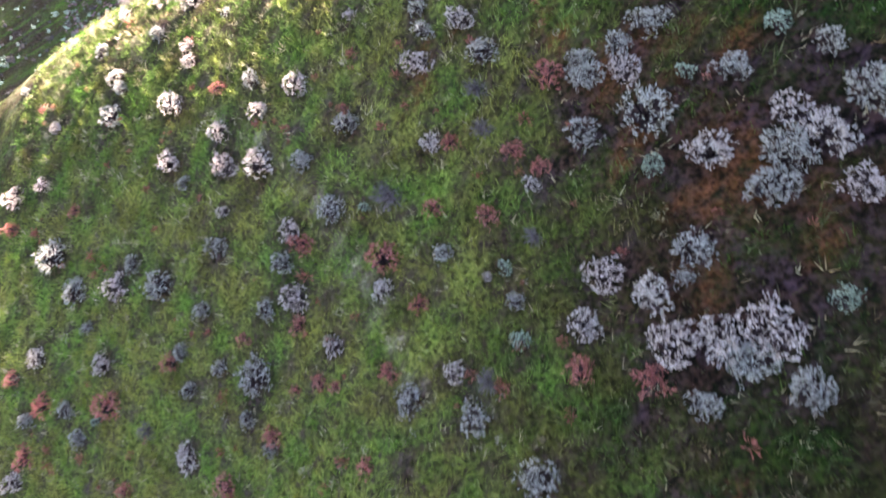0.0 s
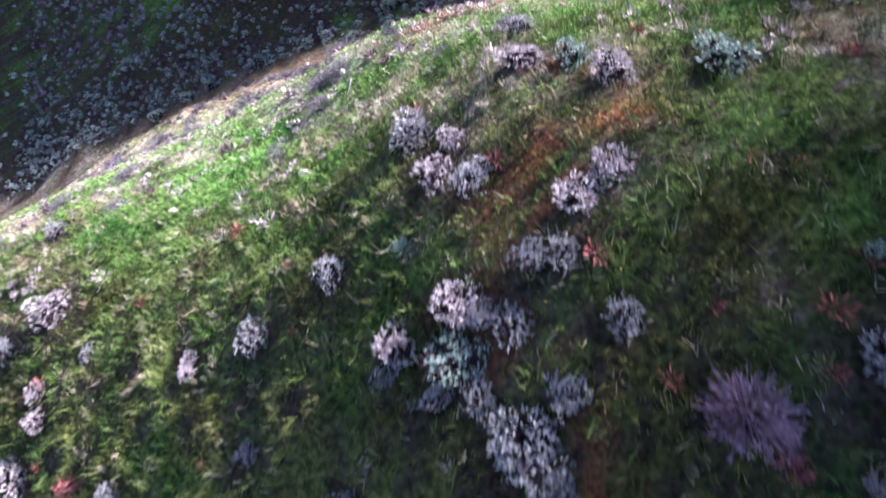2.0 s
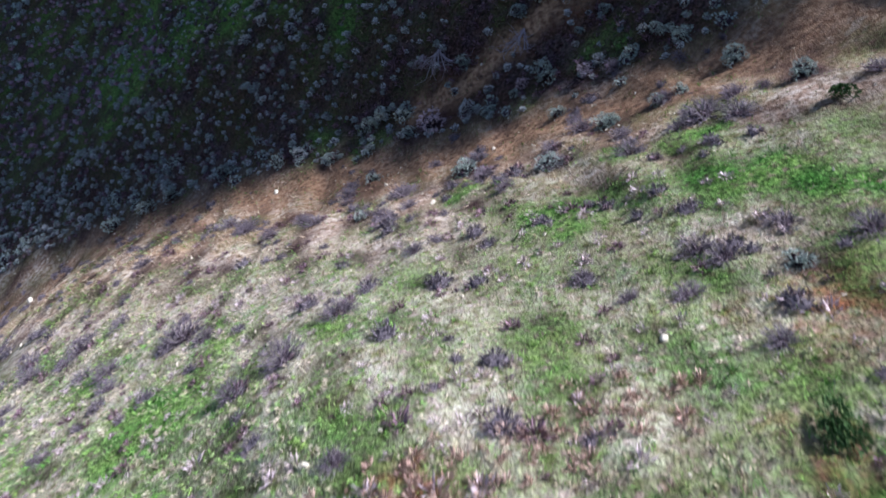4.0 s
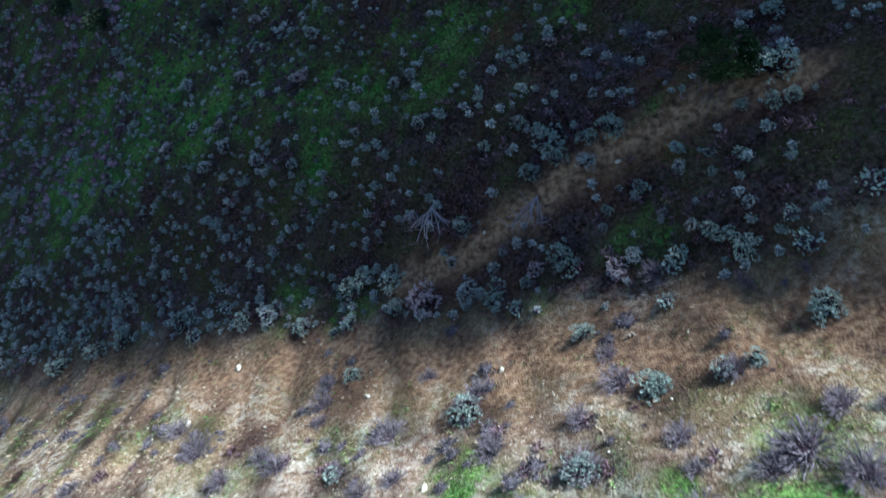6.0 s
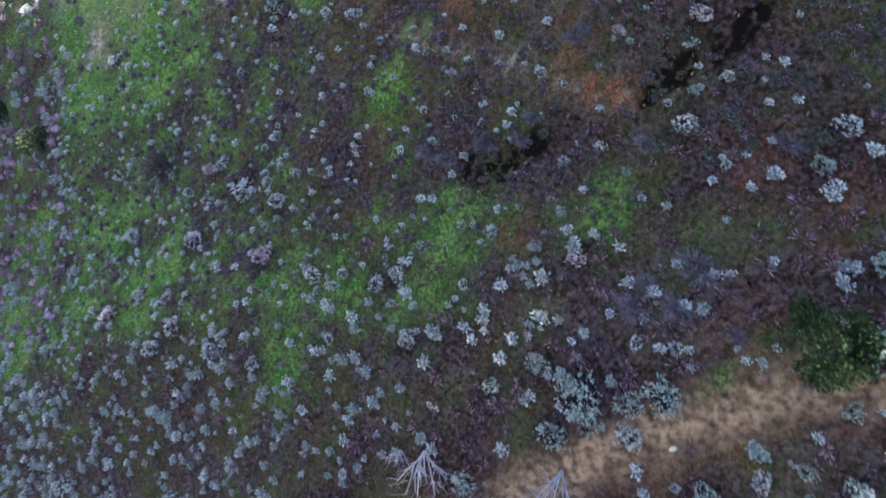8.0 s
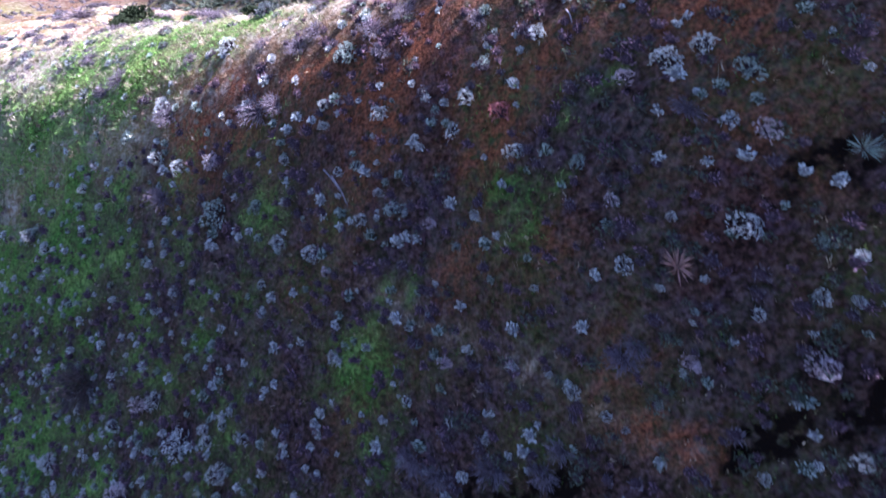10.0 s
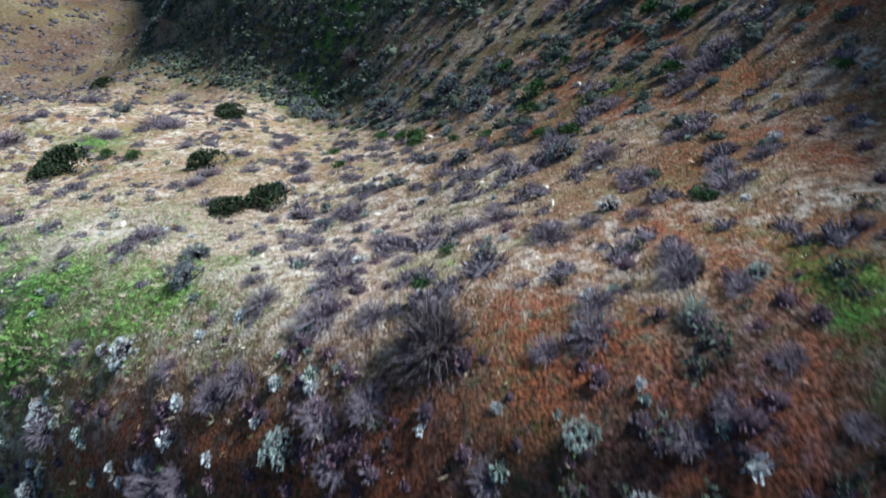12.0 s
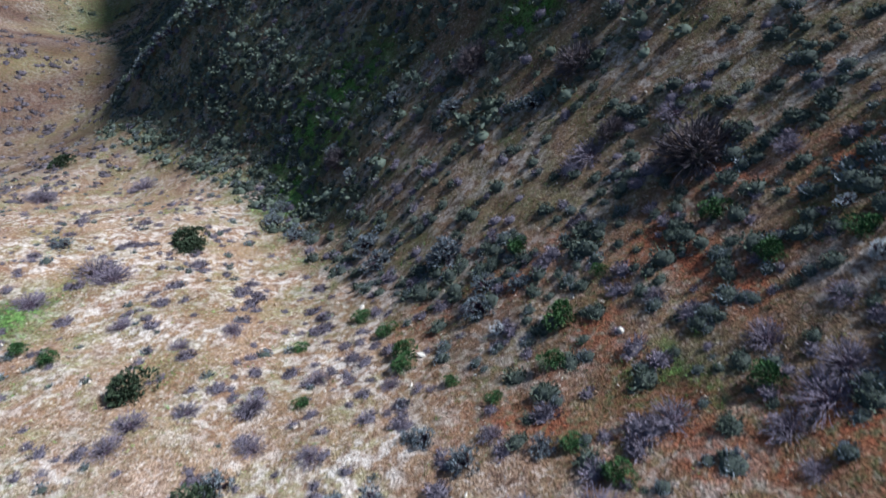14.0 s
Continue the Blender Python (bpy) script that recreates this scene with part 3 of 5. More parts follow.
def dome(n, r, tall, low=0.0, top=1.0):
    """Directions over a dome; a top under 1 crowds them towards the crown."""
    u, a = low + (1 - low) * r.uniform(0, 1, n) ** top, r.uniform(0, 6.283, n)
    s = np.sqrt(np.clip(1 - u * u, 0, 1))
    return np.stack([s * np.cos(a), s * np.sin(a), u * tall], 1)


def core(r, tall, reach=0.34):
    """The lumpy body of a small shrub, under its leaves."""
    co, f, k = [], [], 7
    for level, (rad, up) in enumerate(((1.0, 0.0), (0.95, 0.45), (0.55, 0.85))):
        for q in range(k):
            a, v = 6.283 * (q + 0.5 * level) / k, r.uniform(0.8, 1.15)
            co.append((rad * v * math.cos(a), rad * v * math.sin(a), up * v * tall))
    co.append((0, 0, tall))
    for level in range(2):
        for q in range(k):
            a, b, c, d = level * k + q, level * k + (q + 1) % k, (level + 1) * k + q, (level + 1) * k + (q + 1) % k
            f += [(a, b, c), (b, d, c)]
    f += [(2 * k + q, 2 * k + (q + 1) % k, 3 * k) for q in range(k)]
    return np.array(co) * reach, np.array(f)


def tufted(seed, mat, tips=150, leaf=0.066, per=5, tall=1.25, name="foliage", narrow=0.26):
    """A round shrub of many stalks, each with a tuft of narrow leaves at its tip, in a few uneven lobes."""
    r = np.random.default_rng(seed)
    d = dome(tips, r, tall, -0.05, 0.6)
    near = (unit(d) @ unit(dome(8, r, tall)).T).max(1)
    reach = 0.29 + 0.17 * np.clip((near - 0.72) / 0.25, 0, 1) + r.normal(0, 0.025, tips)
    reach *= np.where(r.uniform(0, 1, tips) < 0.25, r.uniform(0.6, 0.9, tips), 1)
    tip = d * reach[:, None]
    root = r.normal(0, 0.04, (tips, 3)) * [1, 1, 0]
    out = unit(np.repeat(unit(d), per, 0) + [0, 0, 0.45])
    at = np.repeat(tip, per, 0) + r.normal(0, 0.015, (tips * per, 3)) - out * 0.4 * leaf
    way = unit(out + r.normal(0, 0.7, (tips * per, 3)))
    L = leaf * r.uniform(0.65, 1.35, tips * per)
    foliage = mesh_from(name, *leaves(at, way, L, L * narrow, r), mat)
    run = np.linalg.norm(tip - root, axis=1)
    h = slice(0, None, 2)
    # wide dark strips along the stalks paint the shade inside the shrub
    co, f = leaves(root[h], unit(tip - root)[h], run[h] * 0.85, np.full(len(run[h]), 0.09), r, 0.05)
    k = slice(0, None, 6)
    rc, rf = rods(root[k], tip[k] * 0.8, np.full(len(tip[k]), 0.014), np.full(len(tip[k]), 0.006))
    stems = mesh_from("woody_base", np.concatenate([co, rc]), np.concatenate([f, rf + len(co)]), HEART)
    return [("foliage", foliage), ("woody_base", stems)]


def twiggy(seed, mat, n=250, tall=1.0, thick=0.0066, leafy=140):
    """A low dome of fine dry twigs, forked, with few small leaves."""
    r = np.random.default_rng(seed)
    d = dome(n, r, tall, 0.05)
    end = d * (0.5 * r.uniform(0.65, 1.08, n))[:, None] + r.normal(0, 0.02, (n, 3))
    start = d * (0.5 * r.uniform(0.05, 0.5, n))[:, None] + r.normal(0, 0.05, (n, 3)) * [1, 1, 0.3]
    start[:, 2] = np.maximum(start[:, 2], 0)
    fork = end + (unit(r.normal(size=(n, 3))) * 0.5 + unit(d) * 0.8) * 0.08
    a, b = np.concatenate([start, (start + end * 2) / 3]), np.concatenate([end, fork])
    run = np.linalg.norm(b - a, axis=1)
    co, f = leaves(a, unit(b - a), run, np.full(2 * n, thick * 2.4), r, 0.03)
    pick = r.integers(0, n, leafy)
    L = r.uniform(0.05, 0.09, leafy)
    lc, lf = leaves(end[pick], unit(unit(d[pick]) * 0.5 + r.normal(0, 0.6, (leafy, 3))), L, L * 0.28, r)
    k = slice(0, n, 9)
    rc, rf = rods(start[k] * 0.2, start[k] + (end[k] - start[k]) * 0.5, np.full(len(start[k]), 0.016), np.full(len(start[k]), 0.007))
    # dark core stands in for shade among the twigs
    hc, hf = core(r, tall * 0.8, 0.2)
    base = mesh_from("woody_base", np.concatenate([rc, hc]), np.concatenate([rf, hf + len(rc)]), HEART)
    return [("twig_crown", mesh_from("twig_crown", np.concatenate([co, lc]), np.concatenate([f, lf + len(co)]), mat)), ("woody_base", base)]


def evergreen(seed, mat, n=1300, tall=0.95, leaf=0.075):
    """A dense shrub of small leaves in lobes round woody stems."""
    r = np.random.default_rng(seed)
    lobes = dome(9, r, tall) * 0.27 * r.uniform(0.7, 1.15, (9, 1)) + [0, 0, 0.06]
    which = r.integers(0, 9, n)
    d = unit(r.normal(size=(n, 3)))
    d[:, 2] = abs(d[:, 2]) * 0.9 - 0.1
    at = lobes[which] + d * (0.22 * r.uniform(0.75, 1.05, n))[:, None]
    at[:, 2] = np.maximum(at[:, 2], 0.015)
    L = leaf * r.uniform(0.7, 1.3, n)
    foliage = mesh_from("foliage", *leaves(at, unit(d + r.normal(0, 0.5, (n, 3)) + [0, 0, 0.4]), L, L * 0.55, r), mat)
    stems = mesh_from("woody_base", *rods(np.zeros((9, 3)), lobes, np.full(9, 0.022), np.full(9, 0.010)), BARK)
    return [("foliage", foliage), ("woody_base", stems)]


def branching(seed, mat, stems=9, depth=4, tall=0.9, thick=0.020, name="branches", spread_=0.45):
    """Bare forking wood, from the root up."""
    r = np.random.default_rng(seed)
    A, B, RA, RB, ends = [], [], [], [], []

    def grow(p, way, length, rad, level):
        q = p + way * length
        A.append(p), B.append(q), RA.append(rad), RB.append(rad * 0.66)
        if level == 0:
            ends.append(q)
            return
        for _ in range(3 if level > 1 else 2):
            w = unit(way + r.normal(0, spread_, 3) + np.array([0, 0, 0.1]))
            grow(q, w, length * r.uniform(0.6, 0.85), rad * 0.62, level - 1)

    for d in dome(stems, r, tall, 0.25):
        grow(r.normal(0, 0.03, 3) * np.array([1, 1, 0]), unit(d), 0.17 * r.uniform(0.8, 1.2), thick, depth - 1)
    A, B = np.array(A), np.array(B)
    return mesh_from(name, *rods(A, B, np.array(RA), np.array(RB)), mat), np.array(ends)


def scrub(seed):
    """A large dark bush of bare wood with a haze of fine twigs."""
    wood, ends = branching(seed, BARK, 8, 4, 0.9, 0.016, "wood")
    return [("wood", wood)] + twiggy(seed + 50, DARK, 420, 0.9, 0.005)[:1]


def rosette(seed, mat, n=84):
    r = np.random.default_rng(seed)
    d = unit(dome(n, r, 1.1, 0.02))
    L = 0.5 * r.uniform(0.85, 1.1, n)
    blades = [("blade", mesh_from("blade", *leaves(d[i:i + 1] * 0.04, d[i:i + 1], L[i:i + 1], np.full(1, 0.03), r, 0.02), mat)) for i in range(n)]
    a, b = np.array([[0, 0, 0.0]]), np.array([[0, 0, 0.09]])
    return blades + [("heart", mesh_from("heart", *rods(a, b, [0.07], [0.05]), BARK))]


KINDS = {
    "sagebrush": ([tufted(10 + i, SAGE, 150 + 6 * i) for i in range(6)], "pale grey-lilac sagebrush with tufted stalks on the slope", "shrub", 0.86),
    "white_sage": ([tufted(190 + i, WHITE, 140, 0.066, 5, 1.15) for i in range(5)], "whitish sage shrub with tufted stalks on the shaded slope", "shrub", 0.85),
    "buckwheat": ([tufted(30 + i, PINK, 150 + 5 * i, 0.062, 5, 1.1, narrow=0.32) for i in range(5)], "pinkish dry buckwheat shrub with faded flower heads", "shrub", 0.80),
    "dead_shrub": ([tufted(50 + i, RUSSET, 90, 0.12, 4, 1.2, "foliage", 0.2) for i in range(4)], "small russet dead shrub of dry stalks", "shrub", 0.75),
    "coastal_sage": ([tufted(70 + i, TEAL, 140, 0.066, 5, 1.1, "foliage", 0.34) for i in range(5)], "grey-green sage shrub with dense soft leaves", "shrub", 0.80),
    # coastal sage in darker leaves, shade of the second gully painted in
    "grey_sage": ([tufted(170 + i, SCRUB, 100, 0.085, 7, 1.0, "foliage", 0.34) for i in range(4)], "grey-green sage shrub beside the gully, leaves darkened as in shade", "shrub", 0.75),
    "twig_shrub": ([twiggy(90 + i, MAUVE) for i in range(5)], "low mauve-grey shrub of bare dry twigs", "shrub", 0.5),
    "evergreen_shrub": ([evergreen(110 + i, LEAF, 1300, 0.7) for i in range(4)] + [evergreen(114 + i, FRESH, 900, 0.8) for i in range(4)], "dark green rounded evergreen shrub", "shrub", 0.85),
    "pink_twig_shrub": ([twiggy(150, PINKTWIG, 420, 1.2, 0.006, 300)], "round mauve-pink shrub of dense dry twigs", "shrub", 0.8),
    "dark_scrub": ([scrub(130 + i) for i in range(3)], "large dark bare bush of tangled wood", "bush", 0.85),
}


def outward(x, y):
    """The way up for a plant: plumb on the faces, low and square to the ground on the lee slopes."""
    share = (0.55 * step(y - 101, 1.5) + 0.3 * step(y - 30, 2.0) * step(62 - y, 2.0))[:, None]
    gx, gy = (height(x + 0.6, y) - height(x - 0.6, y)) / 1.2, (height(x, y + 0.6) - height(x, y - 0.6)) / 1.2
    n = unit(np.stack([-gx, -gy, np.ones(np.shape(gx))], -1))
    return unit(n * share + (1 - share) * [0, 0, 1])


def turned(up, angle):
    """Axes of a plant that grows along up, turned by an angle: one 3 x 3 matrix each, rows are its axes."""
    a = unit(np.cross(np.array([0.0, 1.0, 0.0]), up))
    b = np.cross(up, a)
    c, s = np.cos(angle)[:, None], np.sin(angle)[:, None]
    return np.stack([a * c + b * s, b * c - a * s, up], 1)


def plant(kind, rows, group):
    shapes, label, category, tall = KINDS[kind]
    r = np.random.default_rng(len(group) * 31 + len(rows))
    px, py = np.array([q[0] for q in rows]), np.array([q[1] for q in rows])
    z = rough(px, py)
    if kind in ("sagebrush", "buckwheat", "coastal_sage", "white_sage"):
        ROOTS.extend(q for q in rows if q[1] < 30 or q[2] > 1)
    axes = turned(unit(outward(px, py) + r.normal(0, 0.04, (len(rows), 3))), r.uniform(0, 6.28, len(rows)))
    for (x, y, d), zz, m in zip(rows, z, axes):
        root = new(kind)
        k = d * (1.15 if y < 30 else 1.06)
        size = Matrix.Diagonal((k * r.uniform(0.85, 1.15), k * r.uniform(0.85, 1.15), k * r.uniform(0.85, 1.1) * tall, 1))
        root.matrix_world = Matrix.Translation((x, y, zz - 0.03 * d)) @ Matrix(m.T.tolist()).to_4x4() @ size
        pool, words = shapes, label
        if kind == "evergreen_shrub":                   # the small ones are young and bright
            pool, words = (shapes[:4], label) if d > 2 else (shapes[4:], "small bright green leafy shrub")
        for name, me in pool[r.integers(0, len(pool))]:
            o = new(name, me)
            o.parent = root
        tagged(root, words, category, group)


plant("sagebrush", [
    (2.60, 3.43, 1.22), (8.11, 4.46, 1.11), (6.22, 4.57, 0.94), (7.11, 5.34, 1.30), (0.97, 5.41, 1.08), (-6.67, 5.96, 0.79), (-1.09, 6.37, 0.96),
    (-7.88, 7.14, 0.90), (6.09, 7.54, 0.57), (-17.35, 7.75, 0.97), (6.33, 8.01, 1.27), (2.20, 8.30, 0.61), (-7.33, 8.50, 1.59), (-10.76, 8.66, 0.77),
    (7.82, 8.84, 1.21), (-18.29, 9.03, 0.93), (-21.03, 9.04, 1.02), (-9.12, 9.06, 0.88), (8.17, 9.57, 1.34), (-11.18, 10.04, 0.87),
    (9.66, 10.21, 1.34), (-0.02, 10.40, 0.92), (-6.90, 10.58, 0.97), (-10.03, 11.27, 0.94), (9.15, 11.72, 0.86), (5.60, 11.80, 1.69),
    (-6.13, 11.84, 0.99), (7.35, 12.02, 1.01), (4.05, 12.04, 1.26), (-17.23, 12.36, 0.76)], "sagebrushs on the first grassy spur")
plant("sagebrush", [
    (-12.49, 12.76, 1.53), (-3.97, 12.92, 1.27), (-9.30, 13.36, 1.20), (4.07, 13.48, 1.14), (4.95, 13.96, 0.89), (4.01, 14.01, 0.94),
    (-18.06, 14.05, 1.27), (-14.24, 14.08, 1.08), (5.74, 14.26, 1.30), (-5.29, 14.95, 0.94), (-3.49, 15.38, 1.06), (1.27, 15.44, 1.04),
    (-19.66, 15.88, 1.70), (-11.20, 16.33, 0.73), (2.89, 17.02, 0.95), (-0.69, 17.02, 0.84), (3.03, 17.87, 0.72), (-0.85, 17.91, 0.85),
    (2.50, 18.45, 1.50), (-7.80, 18.81, 0.92), (7.35, 18.97, 1.09), (3.15, 19.18, 0.95), (1.73, 19.38, 0.87), (-0.04, 20.11, 0.74),
    (4.06, 20.17, 0.87), (2.35, 20.45, 0.88), (-15.93, 20.87, 1.30), (8.52, 21.26, 0.92), (3.19, 21.39, 0.78), (2.64, 21.54, 0.66)], "sagebrushs on the first grassy spur")
plant("sagebrush", [
    (-3.53, 21.79, 0.93), (-15.40, 21.82, 0.81), (-1.45, 22.59, 0.91), (-9.44, 22.74, 0.64), (1.70, 23.50, 1.0), (-13.32, 23.55, 1.06),
    (-17.39, 24.87, 0.92), (0.37, 25.56, 1.06), (0.24, 26.05, 0.95), (-24.48, 26.67, 0.73)], "sagebrushs on the first grassy spur")
plant("buckwheat", [
    (6.72, 5.77, 1.59), (7.61, 5.93, 1.66), (5.77, 6.03, 1.60), (-10.92, 6.33, 1.34), (-21.84, 6.45, 1.43), (0.42, 6.84, 0.95), (3.94, 7.05, 0.92),
    (5.33, 7.31, 1.31), (4.49, 8.24, 1.44), (9.47, 8.28, 1.12), (-3.99, 8.85, 1.03), (1.42, 9.28, 0.39), (8.99, 9.62, 1.29), (-2.06, 10.05, 0.97),
    (6.90, 10.20, 1.42), (8.47, 10.51, 1.28), (-15.95, 10.60, 1.21), (-5.59, 10.63, 1.48), (2.72, 11.31, 0.68), (-20.47, 11.62, 1.25),
    (-5.73, 12.87, 1.19), (5.04, 13.40, 1.35), (-15.15, 13.53, 1.47), (-0.35, 13.59, 1.04), (-9.02, 14.46, 0.70), (7.76, 15.23, 0.39),
    (-7.15, 15.51, 1.46), (-8.98, 16.14, 1.39), (-0.84, 16.21, 1.33), (0.51, 16.85, 1.03)], "buckwheats on the first grassy spur")
plant("buckwheat", [
    (-11.99, 17.38, 1.24), (-9.26, 17.39, 1.17), (-7.27, 17.47, 0.99), (7.04, 17.51, 0.42), (-5.61, 17.73, 1.04),
    (-3.42, 19.33, 0.66), (0.95, 19.58, 0.75), (-20.92, 19.63, 1.06), (-12.03, 19.71, 1.30), (-23.33, 19.86, 1.53), (0.16, 20.61, 0.92),
    (1.81, 20.77, 0.74), (-11.17, 21.13, 0.90), (1.40, 20.95, 1.30), (-5.49, 21.57, 0.98), (-11.43, 21.96, 0.86), (-20.28, 22.22, 0.89),
    (3.57, 22.41, 1.08), (-15.81, 22.63, 1.20), (4.16, 22.85, 1.07), (0.90, 24.03, 1.05), (-11.49, 24.41, 1.51), (1.25, 24.83, 0.85),
    (4.43, 25.22, 1.13), (2.85, 26.67, 1.00), (-16.58, 26.92, 1.05)], "buckwheats on the first grassy spur")
plant("dead_shrub", [
    (-2.55, 4.65, 0.76), (-8.81, 4.98, 1.15), (5.36, 5.31, 1.12), (-14.36, 5.42, 1.02), (3.75, 5.96, 1.07), (-6.49, 6.39, 0.96), (-1.80, 7.35, 0.84),
    (-3.87, 7.44, 0.61), (-21.04, 7.44, 1.41), (-5.55, 7.71, 0.64), (-4.57, 7.82, 0.75), (-15.42, 8.79, 1.45), (-0.73, 9.24, 0.82),
    (-19.75, 9.44, 1.39), (-5.41, 9.77, 0.85), (-11.80, 9.79, 1.07), (-8.00, 9.83, 0.68), (-2.01, 10.83, 1.47), (1.43, 10.90, 0.95),
    (-22.10, 11.01, 1.27), (2.96, 11.67, 0.77), (-0.26, 11.75, 0.82), (-5.26, 12.20, 1.06), (2.18, 12.39, 0.76), (0.29, 13.35, 0.73),
    (3.10, 14.10, 1.08), (7.32, 14.63, 0.72), (-3.64, 16.03, 0.53), (6.33, 16.50, 0.87), (6.32, 17.15, 0.59)], "dead shrubs on the first grassy spur")
plant("dead_shrub", [
    (-18.32, 17.62, 0.84), (6.09, 17.82, 0.56), (-23.25, 18.21, 1.10), (-9.40, 19.23, 0.81)], "dead shrubs on the first grassy spur")
plant("coastal_sage", [
    (8.93, 6.21, 0.79), (2.32, 7.21, 0.69), (-16.27, 8.30, 0.58), (1.91, 9.38, 0.55), (5.62, 10.55, 0.76), (6.54, 12.58, 0.60), (-2.79, 12.64, 0.52),
    (8.37, 12.80, 0.76), (6.70, 14.47, 0.28), (1.40, 20.03, 1.35), (7.48, 20.58, 0.37), (6.42, 24.98, 1.21), (3.88, 26.26, 1.01)], "coastal sages on the first grassy spur")
plant("pink_twig_shrub", [(5.6, 18.5, 1.2)], "pink twig shrub on the first grassy spur")
plant("twig_shrub", [
    (1.41, 6.31, 0.77), (-13.07, 7.57, 1.10), (2.77, 9.92, 0.67), (-1.82, 12.70, 1.16), (1.35, 13.48, 0.96), (1.10, 14.69, 0.97)], "twig shrubs on the first grassy spur")
plant("sagebrush", [
    (-20.82, 27.91, 0.88), (-13.21, 28.19, 0.80), (3.02, 29.07, 0.91)], "sagebrushs on the far side of the first spur")
plant("coastal_sage", [
    (11.98, 40.48, 1.05), (7.37, 52.40, 1.50), (18.50, 53.34, 1.66), (11.14, 55.76, 1.96), (13.69, 56.10, 1.34), (3.34, 56.26, 2.16),
    (17.81, 58.20, 1.20), (9.30, 59.88, 1.47), (-3.42, 60.45, 1.42)], "coastal sages on the far side of the first spur")
plant("twig_shrub", [
    (-16.85, 28.53, 1.22), (-10.90, 28.89, 0.90), (-4.51, 29.35, 0.60), (2.95, 29.91, 1.02), (-12.37, 29.98, 0.71), (-4.77, 30.01, 0.76),
    (1.12, 30.33, 0.79), (-14.71, 30.69, 1.25), (-11.79, 31.31, 1.13), (-3.35, 31.66, 1.16), (-12.06, 31.89, 0.91), (11.24, 33.34, 1.03),
    (-3.53, 33.59, 1.41), (-2.78, 33.64, 1.22), (10.57, 34.02, 1.10), (-0.91, 35.12, 1.05), (-14.16, 37.26, 1.17), (10.10, 37.56, 1.22),
    (-5.50, 38.55, 1.39), (13.34, 38.82, 1.41), (-3.76, 39.61, 2.08), (9.02, 39.93, 1.25), (7.44, 40.17, 0.76), (-13.83, 41.02, 1.37),
    (14.08, 41.29, 1.38), (10.50, 41.32, 1.26), (6.45, 41.60, 1.05), (10.03, 41.89, 1.55), (-2.27, 41.96, 1.53), (-14.82, 42.30, 1.76)], "twig shrubs on the far side of the first spur")
plant("twig_shrub", [
    (12.56, 42.39, 1.28), (-16.67, 42.59, 1.21), (-9.39, 43.10, 1.39), (-11.04, 43.76, 2.80), (-22.39, 44.03, 2.05), (-19.75, 44.11, 1.40),
    (-19.31, 45.25, 2.03), (-23.84, 45.45, 2.03), (0.47, 46.29, 1.10), (-17.04, 46.60, 1.38), (10.52, 50.34, 1.53), (19.66, 50.83, 1.48),
    (5.02, 50.98, 1.11), (-1.45, 51.06, 1.67), (11.10, 51.88, 1.17), (13.79, 52.02, 1.94), (-1.81, 52.47, 1.32), (-0.21, 52.86, 1.58),
    (17.09, 53.48, 1.00), (4.20, 53.77, 1.78), (-9.81, 53.79, 1.82), (16.23, 54.03, 1.04), (-20.36, 54.32, 1.71), (8.04, 54.71, 1.44),
    (-7.82, 55.06, 1.56), (-0.94, 55.64, 1.91), (-12.41, 55.69, 1.66), (-4.99, 57.12, 1.31), (3.99, 57.34, 1.86), (-14.49, 57.73, 1.80)], "twig shrubs on the far side of the first spur")
plant("twig_shrub", [
    (9.96, 58.21, 1.38), (1.27, 59.11, 1.30), (-4.96, 59.95, 1.86), (18.04, 60.36, 0.76), (16.14, 60.64, 1.07)], "twig shrubs on the far side of the first spur")
plant("twig_shrub", [
    (14.33, 52.16, 2.4), (16.13, 53.71, 1.5), (13.06, 51.49, 1.6), (11.21, 53.29, 1.4), (10.07, 56.39, 2.1), (4.25, 54.32, 1.5), (7.6, 52.4, 1.6), (3.09, 56.74, 1.4), (14.0, 55.95, 1.3),
    (-5.17, 58.47, 1.9), (-6.75, 54.44, 1.8), (-12.47, 56.19, 2.2), (-0.67, 55.34, 2.3), (15.2, 51.2, 1.7)], "broad twig shrubs on the far side of the first spur")
plant("coastal_sage", [
    (17.95, 58.29, 1.8), (11.34, 56.02, 1.6), (14.8, 56.3, 1.1), (-3.37, 53.57, 1.2)], "broad sages on the far side of the first spur")
plant("evergreen_shrub", [
    (9.75, 35.09, 1.21), (17.79, 49.55, 1.21)], "evergreen shrubs on the far side of the first spur")
plant("dark_scrub", [
    (8.60, 27.83, 1.49)], "dark scrubs on the far side of the first spur")
